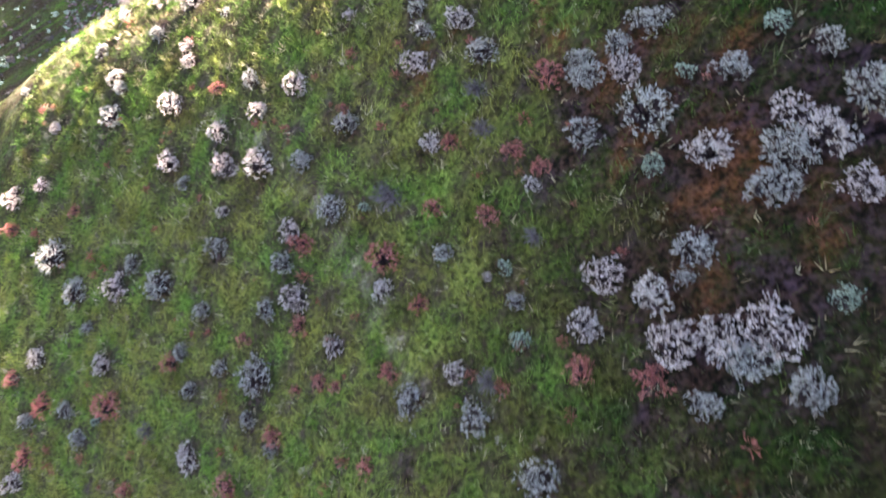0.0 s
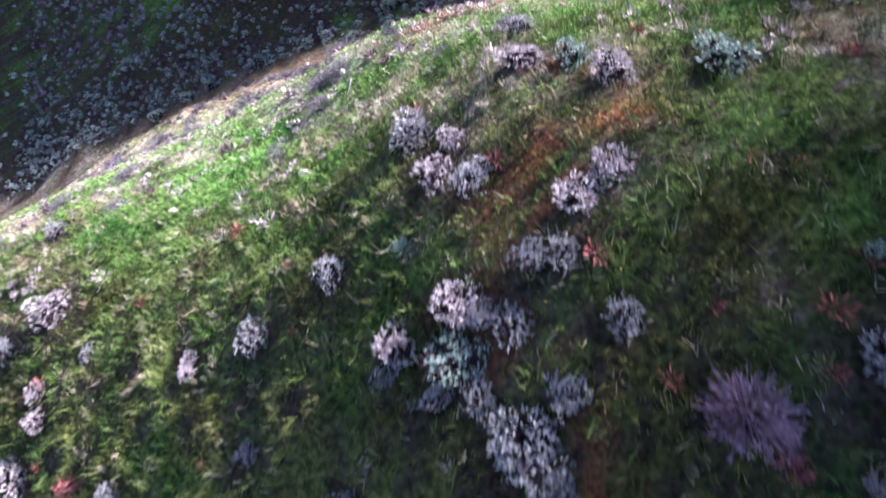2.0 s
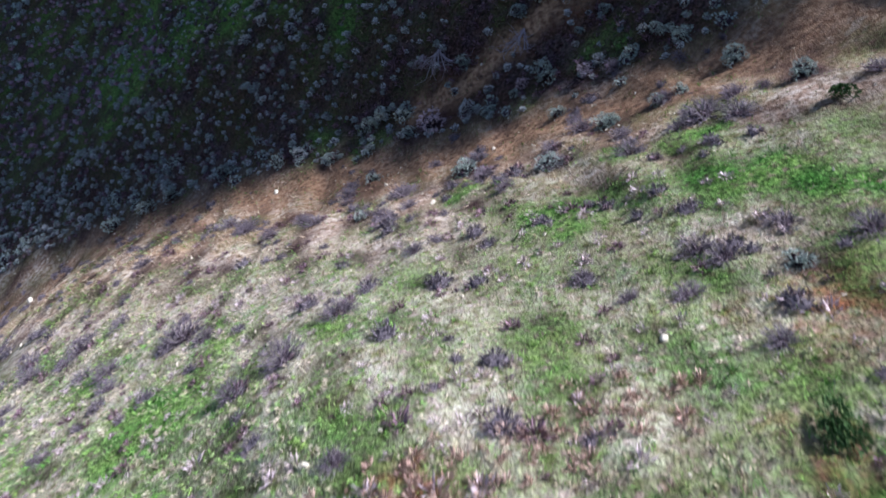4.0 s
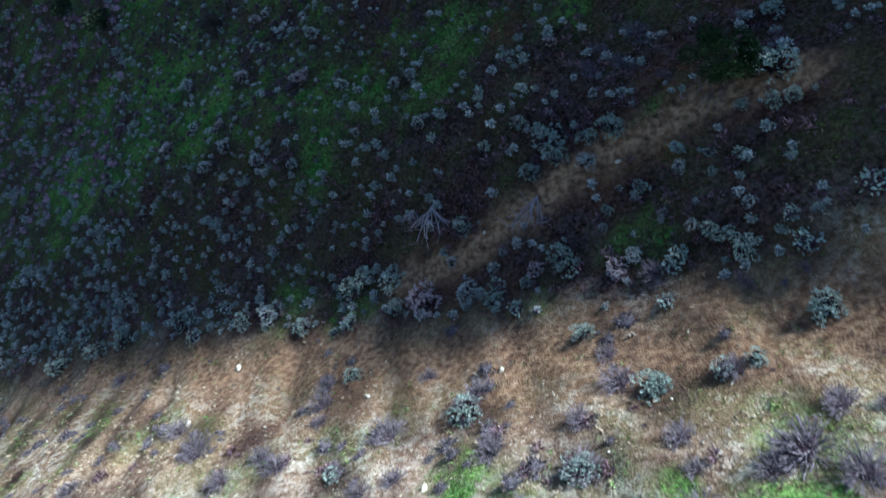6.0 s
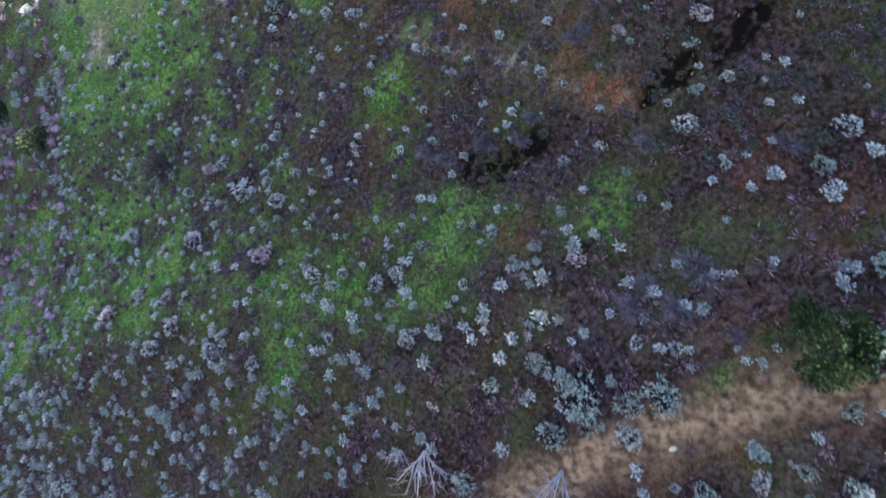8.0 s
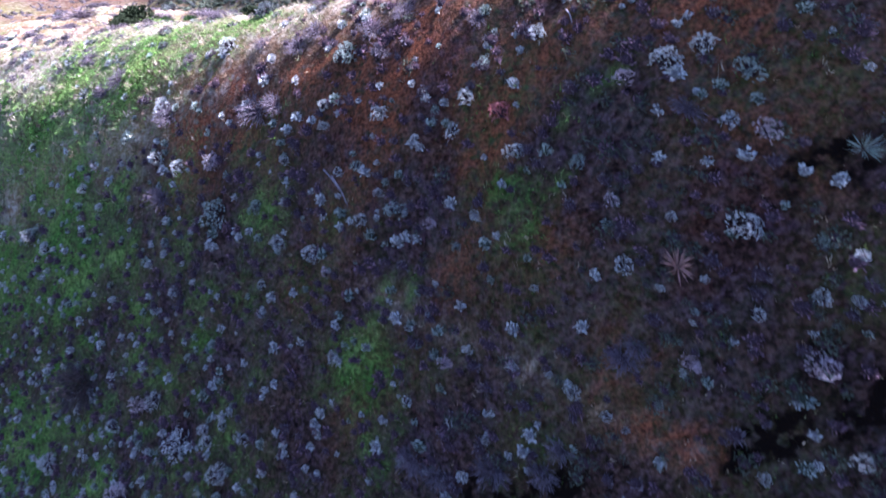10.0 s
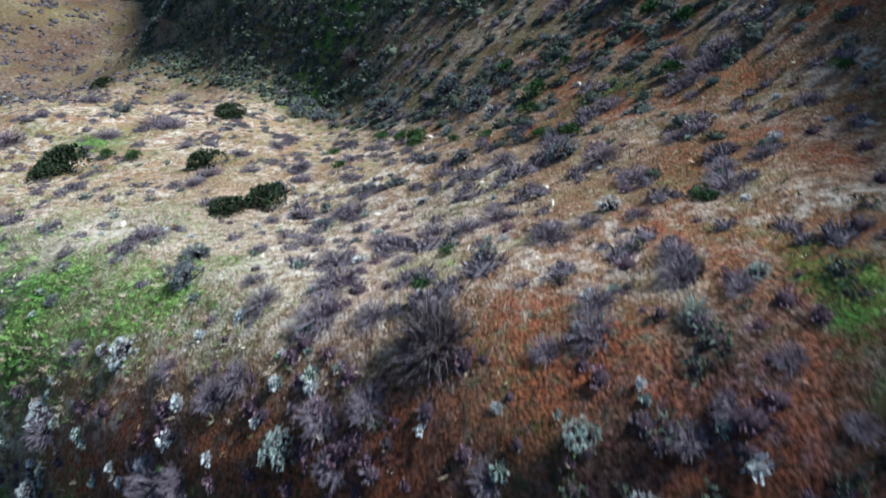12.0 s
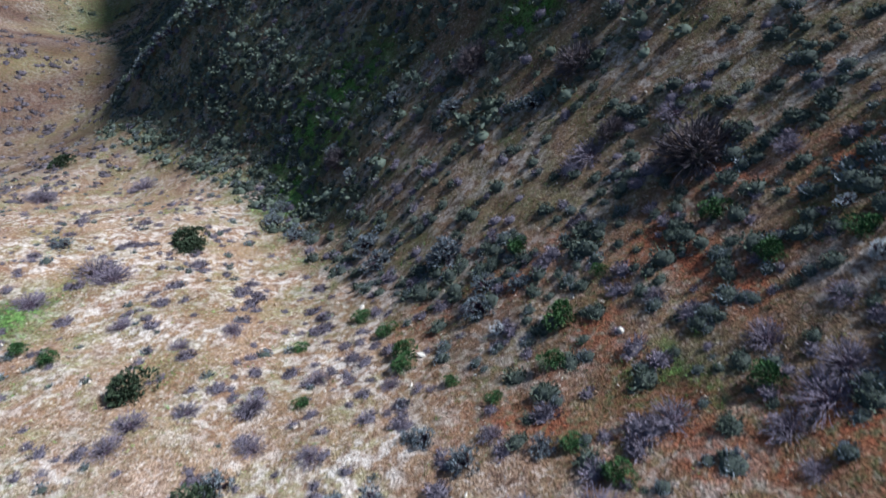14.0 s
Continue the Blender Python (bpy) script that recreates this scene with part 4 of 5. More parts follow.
plant("white_sage", [
    (12.24, 63.71, 1.24), (14.76, 64.34, 0.95), (16.95, 64.43, 0.89), (3.61, 64.65, 1.95), (13.77, 65.57, 0.65), (5.24, 65.61, 1.17),
    (11.07, 65.86, 0.69), (5.86, 66.53, 0.71), (-10.80, 66.91, 1.84), (2.78, 66.99, 0.94), (14.60, 67.49, 0.89), (12.01, 67.67, 0.53),
    (10.51, 69.82, 1.38), (12.49, 72.86, 0.81), (11.00, 73.36, 0.84), (7.28, 75.37, 0.72), (0.66, 75.79, 1.18), (-8.86, 76.49, 1.11),
    (-3.81, 76.73, 0.84), (-0.19, 77.59, 0.67), (3.62, 77.65, 0.77), (-11.96, 77.74, 1.38), (-1.04, 78.79, 1.22), (0.18, 78.92, 1.13),
    (-16.94, 78.93, 1.47), (-3.61, 79.20, 0.84), (14.82, 79.56, 0.61), (-15.10, 79.61, 1.44), (8.24, 79.71, 0.71), (5.07, 79.73, 0.95)], "white sages on the first gully and its shaded slope")
plant("white_sage", [
    (-3.04, 79.75, 0.83), (18.96, 79.76, 1.19), (-4.94, 80.13, 1.21), (4.15, 80.17, 0.51), (-16.26, 81.30, 0.90), (13.33, 81.48, 1.28),
    (10.01, 81.72, 0.72), (8.48, 81.72, 0.75), (-18.34, 82.39, 1.11), (12.67, 82.42, 0.56), (14.82, 82.58, 0.78)], "white sages on the first gully and its shaded slope")
plant("buckwheat", [
    (11.38, 63.10, 1.59), (7.57, 64.70, 1.28), (1.04, 64.91, 2.47), (8.89, 77.56, 1.07), (-15.71, 81.65, 1.06), (-8.20, 81.94, 1.85),
    (-21.24, 82.28, 1.70)], "buckwheats on the first gully and its shaded slope")
plant("coastal_sage", [
    (16.57, 62.15, 1.63), (14.12, 62.88, 1.41), (16.05, 63.23, 1.34), (5.24, 63.45, 1.58), (15.30, 63.62, 1.29), (7.01, 64.01, 1.11),
    (9.01, 64.64, 2.14), (-4.31, 64.84, 1.35), (-0.79, 65.14, 1.48), (-7.77, 65.39, 1.62), (15.87, 66.63, 0.71), (11.37, 66.76, 0.80),
    (16.96, 66.80, 1.01), (-12.92, 66.81, 2.10), (-1.17, 67.16, 2.18), (13.02, 67.35, 1.13), (-4.28, 67.40, 2.08), (15.91, 67.64, 0.81),
    (-3.37, 67.90, 1.93), (-33.29, 67.97, 2.63), (-28.80, 68.29, 2.27), (14.71, 68.41, 0.85), (19.20, 68.69, 1.33), (-19.21, 68.75, 2.48),
    (3.44, 68.86, 1.56), (18.45, 68.94, 1.14), (-25.91, 68.95, 2.48), (17.36, 69.38, 1.04), (7.62, 70.45, 1.74), (9.06, 70.70, 1.70)], "coastal sages on the first gully and its shaded slope")
plant("coastal_sage", [
    (18.89, 70.95, 2.53), (11.79, 71.07, 2.25), (10.59, 71.07, 1.39), (8.82, 71.72, 2.56), (18.18, 71.89, 1.44), (4.89, 72.90, 1.05),
    (7.05, 73.44, 1.49), (19.46, 74.19, 1.46), (21.00, 77.56, 1.39), (18.09, 78.62, 1.04), (1.47, 79.94, 0.80), (11.09, 80.46, 0.59)], "coastal sages on the first gully and its shaded slope")
plant("twig_shrub", [
    (13.04, 62.35, 1.56), (-24.04, 64.30, 1.66), (14.59, 72.83, 1.04), (12.70, 74.49, 1.64), (11.05, 74.83, 1.69), (11.63, 75.78, 1.41),
    (13.62, 75.98, 2.17), (17.00, 79.72, 1.48), (11.85, 81.31, 1.31), (6.54, 83.35, 1.29), (4.88, 83.67, 1.34), (2.86, 83.67, 1.39),
    (7.14, 83.92, 1.06)], "twig shrubs on the first gully and its shaded slope")
plant("white_sage", [
    (9.03, 84.15, 0.37), (4.70, 84.59, 0.54), (8.48, 84.60, 0.45), (9.87, 84.64, 0.48), (-7.33, 84.81, 1.35), (3.36, 85.26, 0.46),
    (7.44, 85.41, 0.75), (14.44, 86.13, 0.45), (-6.19, 86.22, 0.83), (1.71, 86.25, 0.62), (12.24, 86.31, 0.48), (-8.06, 86.35, 0.97),
    (13.63, 86.37, 0.63), (5.56, 86.44, 0.52), (-9.79, 86.56, 1.71), (-7.25, 86.85, 0.68), (-8.29, 86.89, 0.92), (-19.64, 87.04, 1.38),
    (-14.52, 88.06, 0.90), (8.81, 88.27, 0.82), (-1.39, 88.29, 0.76), (0.11, 88.29, 0.49), (11.76, 88.34, 1.01), (6.27, 88.46, 0.38),
    (1.90, 88.46, 0.43), (-11.55, 88.69, 1.20), (10.04, 89.07, 0.45), (-4.93, 90.67, 0.49), (11.36, 90.86, 0.61), (4.35, 90.98, 0.52)], "white sages on the upper shaded slope")
plant("white_sage", [
    (-4.87, 91.73, 0.54), (-2.19, 91.94, 1.01), (5.65, 92.24, 0.84), (0.02, 92.32, 0.82), (-3.81, 92.82, 0.89), (-9.97, 92.82, 0.77),
    (9.91, 92.87, 1.00), (10.79, 92.90, 0.96), (0.80, 92.92, 0.57), (3.65, 93.69, 0.79), (-0.87, 94.23, 0.59), (4.10, 94.47, 0.74),
    (6.49, 95.40, 0.90), (0.87, 95.51, 0.94), (-3.44, 95.63, 0.63), (-1.52, 96.10, 0.60), (7.38, 96.28, 0.72), (-1.51, 96.83, 0.70),
    (-20.08, 97.86, 0.85), (-9.58, 97.87, 1.00), (4.90, 98.50, 0.39), (-10.98, 98.76, 1.03), (-21.70, 99.04, 1.23), (-16.76, 99.75, 0.81)], "white sages on the upper shaded slope")
plant("buckwheat", [
    (13.76, 84.88, 1.06), (-13.75, 84.88, 1.77), (10.73, 85.45, 0.77), (3.28, 87.05, 0.69), (-12.51, 88.64, 1.24), (8.52, 89.98, 0.70),
    (12.19, 90.28, 0.88), (-1.54, 91.16, 0.65), (2.80, 91.20, 0.55), (8.80, 92.98, 0.74), (-7.30, 97.13, 1.29)], "buckwheats on the upper shaded slope")
plant("dead_shrub", [
    (5.22, 93.57, 0.93)], "dead shrubs on the upper shaded slope")
plant("coastal_sage", [
    (10.75, 86.72, 0.34), (13.62, 87.55, 0.59), (3.69, 90.35, 0.49), (7.56, 91.31, 0.68), (11.85, 91.84, 0.92), (1.46, 92.16, 0.93),
    (-0.07, 94.12, 0.68), (-5.02, 94.62, 0.91), (3.06, 94.70, 0.49), (-7.29, 95.13, 1.79), (4.81, 95.33, 0.62), (6.46, 97.64, 0.76),
    (-0.59, 98.50, 1.12), (-13.29, 100.69, 0.77), (10.59, 100.86, 0.75)], "coastal sages on the upper shaded slope")
plant("twig_shrub", [
    (1.91, 84.29, 1.19), (8.92, 86.03, 1.19), (9.27, 86.24, 0.98), (10.42, 91.46, 1.10), (10.43, 94.76, 0.75), (9.65, 95.22, 0.78),
    (12.52, 95.41, 0.84), (11.43, 97.02, 0.73), (-10.70, 97.10, 1.61), (4.64, 97.14, 0.95), (10.71, 97.22, 0.67), (8.31, 97.37, 0.86),
    (1.04, 97.79, 1.06), (9.10, 97.80, 0.86), (-3.99, 98.09, 1.32), (-4.91, 98.25, 1.61), (10.23, 98.58, 0.72), (0.61, 99.03, 1.10),
    (1.95, 99.07, 1.06), (6.06, 99.62, 0.83), (7.16, 99.84, 1.30), (-2.95, 100.23, 1.22), (10.18, 100.48, 0.97), (-2.06, 100.57, 1.20),
    (-10.33, 100.65, 1.68), (7.33, 100.67, 0.96)], "twig shrubs on the upper shaded slope")
plant("evergreen_shrub", [
    (12.08, 94.00, 0.82), (-30.92, 97.83, 3.19)], "evergreen shrubs on the upper shaded slope")
plant("dark_scrub", [
    (-17.04, 90.47, 3.39), (3.58, 100.36, 2.28)], "dark scrubs on the upper shaded slope")
plant("white_sage", [
    (-10.79, 101.19, 1.36), (-6.81, 102.31, 1.15), (8.96, 105.32, 0.92), (2.89, 110.65, 0.94), (19.33, 120.37, 0.90), (7.04, 121.90, 1.09),
    (19.78, 123.12, 0.88)], "white sages on the second gully")
plant("grey_sage", [
    (-15.15, 102.44, 0.64), (5.08, 103.52, 1.08), (-5.37, 105.09, 1.45), (-11.74, 105.60, 0.79), (-5.93, 106.14, 0.88), (-6.20, 107.28, 1.55),
    (-1.66, 109.77, 1.39), (9.16, 111.54, 1.76), (-0.08, 113.49, 1.35), (1.44, 113.58, 1.60), (-5.13, 114.61, 2.01), (4.96, 114.95, 1.52),
    (7.86, 115.21, 1.13), (3.41, 116.14, 1.14), (2.84, 116.32, 1.17), (6.21, 123.52, 1.92), (8.29, 124.76, 1.46), (6.64, 125.33, 1.83),
    (4.58, 129.18, 3.11), (-0.13, 131.46, 2.99), (-1.30, 134.04, 2.55), (-26.04, 135.72, 2.05), (-9.10, 140.01, 2.56), (11.23, 141.01, 2.38),
    (-12.00, 142.66, 2.70), (-3.96, 144.91, 2.08), (-11.80, 145.19, 2.82), (5.40, 145.47, 2.30), (-6.23, 149.82, 2.24), (0.35, 150.94, 2.29)], "grey sages on the second gully")
plant("grey_sage", [
    (-12.33, 155.35, 2.86)], "grey sages on the second gully")
plant("twig_shrub", [
    (9.17, 101.15, 0.94), (-4.76, 101.37, 1.08), (1.83, 101.64, 1.16), (9.41, 101.78, 1.22), (5.89, 101.85, 0.62), (0.28, 102.03, 1.80),
    (-9.22, 102.96, 0.96), (-1.83, 103.13, 1.30), (0.61, 103.55, 1.67), (6.98, 104.15, 1.44), (2.52, 104.37, 0.80), (9.46, 104.40, 0.84),
    (-2.67, 104.50, 1.02), (-14.40, 104.55, 1.34), (8.25, 104.64, 0.88), (12.14, 105.00, 1.52), (0.04, 105.21, 1.88), (2.37, 106.04, 1.01),
    (12.47, 106.12, 1.06), (4.70, 106.29, 1.48), (13.74, 106.53, 0.91), (5.79, 106.74, 1.44), (3.44, 106.82, 1.56), (1.51, 106.84, 1.26),
    (-3.41, 106.99, 0.80), (10.42, 107.20, 1.45), (-1.63, 107.58, 1.35), (5.86, 107.94, 1.08), (-17.77, 107.98, 1.30), (-9.12, 108.88, 1.92)], "twig shrubs on the second gully")
plant("twig_shrub", [
    (16.47, 109.39, 1.05), (4.70, 109.59, 1.21), (12.62, 109.72, 1.14), (13.29, 109.75, 1.13), (-9.84, 109.90, 1.20), (10.26, 110.00, 1.80),
    (-4.33, 110.70, 0.99), (-15.27, 111.07, 1.26), (-0.59, 111.17, 2.06), (8.98, 112.59, 1.76), (6.77, 112.70, 1.45), (14.61, 113.27, 0.95),
    (14.73, 114.68, 1.53), (15.99, 115.39, 1.88), (12.09, 115.57, 1.70), (-1.45, 115.83, 1.17), (6.07, 116.00, 1.09), (-4.24, 116.39, 1.53),
    (16.72, 116.42, 1.68), (-10.83, 116.61, 1.73), (-10.43, 117.81, 1.81), (15.67, 118.10, 1.78), (-8.16, 118.56, 1.65), (-5.00, 118.97, 1.52),
    (17.96, 118.98, 1.18), (1.67, 119.61, 1.08), (-2.23, 120.53, 1.61), (13.37, 121.34, 1.19), (-11.22, 123.76, 1.30), (-8.63, 125.18, 1.38)], "twig shrubs on the second gully")
plant("twig_shrub", [
    (-15.89, 125.79, 1.60), (-29.45, 126.31, 3.23), (20.05, 127.60, 1.52), (-23.30, 128.14, 2.42), (-19.75, 131.31, 3.13), (-21.45, 132.21, 3.77),
    (13.29, 133.17, 2.64), (17.49, 133.61, 1.87), (-39.78, 149.80, 3.43), (-31.59, 154.60, 3.68)], "twig shrubs on the second gully")
plant("evergreen_shrub", [
    (-37.35, 102.31, 3.23), (3.16, 102.78, 0.62), (3.96, 104.51, 0.57), (11.38, 104.79, 0.98), (18.01, 110.91, 0.93), (-7.05, 112.60, 2.23),
    (-5.38, 113.62, 2.48), (9.95, 113.81, 1.36), (8.90, 115.18, 0.99), (14.93, 116.50, 1.40), (6.36, 117.80, 0.80), (-2.70, 118.93, 0.81),
    (8.89, 119.08, 1.33), (4.64, 119.18, 0.87), (-22.32, 119.88, 2.43), (-11.55, 120.10, 3.08), (2.35, 120.83, 1.37), (-21.69, 121.06, 3.91),
    (9.68, 121.53, 1.90), (19.60, 121.73, 1.47), (2.39, 121.76, 1.74), (17.21, 121.93, 1.32), (-18.18, 122.88, 1.52), (-3.98, 123.31, 1.10),
    (-20.58, 123.80, 1.32), (11.72, 123.82, 0.91), (1.10, 123.99, 1.28), (16.75, 125.38, 1.52), (-0.68, 125.75, 1.38), (8.63, 127.56, 1.56)], "evergreen shrubs on the second gully")
plant("evergreen_shrub", [
    (-16.70, 136.38, 2.62), (-17.10, 137.64, 3.32), (-45.67, 162.04, 3.70)], "evergreen shrubs on the second gully")
plant("dark_scrub", [
    (17.35, 129.63, 4.41), (14.73, 134.47, 2.19), (14.22, 142.74, 3.32), (-5.40, 148.22, 3.26), (7.41, 149.92, 3.57)], "dark scrubs on the second gully")



sheet()


# ---- small growth past counting ----
def scatter(n, x0, x1, y0, y1, chance, seed):
    """Places thrown over a stretch of the slope, kept by chance(x, y)."""
    r = np.random.default_rng(seed)
    x, y = r.uniform(x0, x1, n), r.uniform(y0, y1, n)
    keep = r.uniform(0, 1, n) < chance(x, y)
    return x[keep], y[keep]


def blades_on(name, x, y, straw, tall, width, per, seed, label):
    r = np.random.default_rng(seed)
    n = len(x) * per
    bx, by = np.repeat(x, per) + r.normal(0, 0.06, n), np.repeat(y, per) + r.normal(0, 0.06, n)
    base = np.stack([bx, by, rough(bx, by) - 0.01], 1)
    lean = np.repeat(r.normal(0, 0.28, (len(x), 3)) + np.stack([-0.35 + 0.3 * wobble(x, y, 1.6, 36), 0.35 * wobble(x, y, 1.9, 37) - 0.2, 0 * x], 1), per, 0)
    way = unit(lean + r.normal(0, 0.4, (n, 3)) * [1, 1, 0] + [0, 0, 1.0])
    L = tall * np.repeat(r.uniform(0.5, 1.4, len(x)) * np.clip(1 + 0.5 * wobble(x, y, 0.8, 17), 0.4, 1.7), per) * r.uniform(0.7, 1.2, n)
    side = unit(np.cross(way, r.normal(size=(n, 3)))) * (width * r.uniform(0.7, 1.3, n) / 2)[:, None]
    co = np.stack([base - side, base + side, base + way * L[:, None]], 1).reshape(-1, 3)
    me = mesh_from(name, co, np.arange(3 * n).reshape(-1, 3), GRASS)
    me.attributes.new("straw", "FLOAT", "POINT").data.foreach_set("value", np.repeat(np.repeat(straw, per), 3).astype(np.float32))
    for key, value in (("pale", paleness_and_light(x, y)), ("young", youth_and_sun(x, y))):
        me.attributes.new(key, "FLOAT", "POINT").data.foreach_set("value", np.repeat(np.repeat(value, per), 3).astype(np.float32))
    tagged(new(name, me), label, "grass", kind="stuff")


def grass():
    def chance(x, y):
        soil, g, dry, litter = zones(x, y)
        return np.clip((0.25 + g + 0.6 * dry - 0.7 * soil - 0.35 * litter) * np.clip(0.75 + 0.7 * wobble(x, y, 0.9, 35), 0.1, 1.2), 0.02, 1)
    for i, (n, x0, x1, y0, y1, tall, width) in enumerate([(100000, -24, 13, 0, 30, 0.24, 0.031), (44000, -26, 16, 30, 50, 0.15, 0.040), (32000, -34, 20, 50, 84, 0.2, 0.05),
                                                         (62000, -28, 22, 82, 126, 0.18, 0.042), (20000, -50, 30, 126, 165, 0.2, 0.05)]):
        x, y = scatter(n, x0, x1, y0, y1, chance, 40 + i)
        soil, g, dry, litter = zones(x, y)
        r = np.random.default_rng(60 + i)
        straw = (np.clip(0.5 + 0.35 * wobble(x, y, 0.7, 18) + 0.22 * wobble(x, y, 1.9, 19) + r.normal(0, 0.12, len(x)), 0, 1) < (dry + 0.1 * litter + 0.02) / (g + dry + 0.1 * litter + 0.1)) * 1.0
        blades_on("grass", x, y, np.clip(straw + r.normal(0, 0.15, len(x)), 0, 1), tall * 1.2, width * 0.75, 3, 80 + i, "short green and straw-coloured grass tufts on the slope")


grass()


def clump(seed, n, leaf, tall, narrow, body, burst=False):
    """A small far shrub: leaves over a lumpy dome."""
    r = np.random.default_rng(seed)
    d = dome(n, r, tall, 0.0, 0.75)
    at = d * (0.45 * r.uniform(0.65 if body else 0.55, 1.05, n))[:, None]
    L = leaf * r.uniform(0.7, 1.3, n)
    way = unit(d * 0.6 + r.normal(0, 0.7, (n, 3)) + [0, 0, 0.2])
    if burst:
        at, way = d * (0.5 * r.uniform(0.1, 0.6, n))[:, None], unit(unit(d) + r.normal(0, 0.28, (n, 3)) + [0, 0, 0.15])
    if burst and body:
        at, way = d * (body * r.uniform(0.8, 1.12, n))[:, None], unit(unit(d) + r.normal(0, 0.45, (n, 3)) + [0, 0, 0.35])
    co, f = leaves(at, way, L, L * narrow, r)
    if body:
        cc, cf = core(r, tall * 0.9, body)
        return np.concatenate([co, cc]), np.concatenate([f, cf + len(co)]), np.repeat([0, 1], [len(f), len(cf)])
    return co, f, np.zeros(len(f), int)


# growths of few enough shrubs to be counted: name, label and group of each shrub
COUNTED = {
    "spur_brush": ("mauve_shrub", "low mauve tuft of dry twigs on the sunlit back slope", "mauve tufts on the spur"),
    "crest_brush": ("purple_tuft", "low purple-brown tuft of dry stalks on the grassy crest", "purple tufts on the crest"),
    "dry_mounds": ("twig_mound", "low grey-mauve mound of dry twigs on straw grass", "twig mounds on the dry slope"),
    "near_brush": ("green_shrub", "rounded dark green shrub on the red-brown slope", "green shrubs on the brown slope"),
    "right_brush": ("mauve_mound", "low mauve twig mound on the red-brown slope", "mauve mounds on the brown slope"),
    "grey_tufts": ("grey_shrub", "grey-green tufted shrub on the brown slope", "grey shrubs on the brown slope"),
    "gully_sage": ("gully_shrub", "grey-green sage shrub crowding the gully floor", "sage shrubs along the gully"),
    "ridge_sage": ("ridge_shrub", "pale sage shrub on the far side ridge", "sage shrubs on the side ridge"),
}


def shrubs(kind, label, group, x, y, z, size, r, shapes, mat, heart):
    """Each shrub a thing of its own: its foliage, and a dark heart under it that paints its inner shade."""
    pairs = []
    for co, f, slot in shapes:
        leaf, wood = f[slot == 0], f[slot == 1]
        pairs.append((mesh_from("foliage", co[: leaf.max() + 1], leaf, mat), mesh_from("woody_heart", co[wood.min():], wood - wood.min(), heart) if len(wood) else None))
    axes = turned(outward(x, y), r.uniform(0, 6.28, len(x)))
    for px, py, pz, m in zip(x, y, z, axes):
        foliage, core_mesh = pairs[r.integers(0, 6)]
        k, long = size * np.exp(np.clip(r.normal(0, 0.3), -0.6, 0.4)), r.uniform(0.85, 1.45)
        root = new(kind)
        root.matrix_world = Matrix.Translation((px, py, pz - 0.04)) @ Matrix(m.T.tolist()).to_4x4() @ Matrix.Diagonal((k * long, k, 0.8 * k, 1))
        for part_name, me in (("foliage", foliage), ("woody_heart", core_mesh)):
            if me:
                o = new(part_name, me)
                o.parent = root
        tagged(root, label, "shrub", group)


def undergrowth(name, n, x0, x1, y0, y1, chance, size, seed, mat, label, count=46, leaf=0.24, tall=0.9, narrow=0.5, body=0.33, heart=None, burst=False):
    """Many small shrubs as one growth."""
    x, y = scatter(n, x0, x1, y0, y1, chance, seed)
    r = np.random.default_rng(seed + 1)
    z = rough(x, y)
    shapes = [clump(seed * 10 + i, count, leaf, tall, narrow, body, burst) for i in range(6)]
    if name in COUNTED:
        return shrubs(*COUNTED[name], x, y, z, size, r, shapes, mat, heart or HEART)
    cos, fs, slots, base = [], [], [], 0
    axes = turned(outward(x, y), r.uniform(0, 6.28, len(x)))
    for px, py, pz, m in zip(x, y, z, axes):
        co, f, slot = shapes[r.integers(0, 6)]
        k, long = size * np.exp(np.clip(r.normal(0, 0.3), -0.6, 0.4)), r.uniform(0.8, 1.25)
        cos.append((co * [k * long, k, 0.85 * k]) @ m + [px, py, pz - 0.04])
        fs.append(f + base)
        slots.append(slot)
        base += len(co)
    me = mesh_from(name, np.concatenate(cos), np.concatenate(fs), mat, heart or HEART, slots=np.concatenate(slots))
    tagged(new(name, me), label, "undergrowth", kind="stuff")


def on_face(density, bare=0.25):
    def chance(x, y):
        soil, g, dry, litter = zones(x, y)
        return np.clip(density * (bare + litter) * (1 - 0.7 * soil) * (1 - 0.5 * step(y - 101, 1.0)) * (1 - 0.85 * meadow(x, y)) * (1 - worn(x, y, TRACK, 1.2)) * (1 - scars(x, y)) * (1 - 0.8 * worn(x, y, RED_STRIP, 0.5)), 0, 1) * (y > foot(x))
    return chance


def right_of_gully(low, high):
    def chance(x, y):
        return np.clip((x - rim(y) - low) / 2.0, 0, 1) * np.clip((y - high) / 14, 0.12, 1) * (y > 101)
    return chance


def beside_gully(x, y):
    """The strip of shaded slope that climbs from the second gully."""
    away = x - rim(y)
    return np.clip(away / 1.5, 0, 1) * (away < 40) * np.clip((y - 108) / 14, 0.12, 1) * (0.4 + 0.6 * step(-8 - x, 3.0))


def left_of_gully(x, y):
    return 0.8 * (x < rim(y) - 1) * np.clip((y - 101) / 8, 0, 1) * np.clip(0.6 + wobble(x, y, 9, 12), 0.1, 1)


def beyond_spur(x, y):
    return (y < foot(x) - 1) * np.clip((y - 30) / 10, 0, 1) * np.clip(0.4 + wobble(x, y, 8, 13), 0.05, 1)


def along_gully(x, y):
    return np.exp(-((y - foot(x) - 1.8) / 1.6) ** 2)


def upper(chance, line, above=True):
    """The part of a growth over or under a line across the slope."""
    def both(x, y):
        return chance(x, y) * ((y > line) if above else (y <= line))
    return both


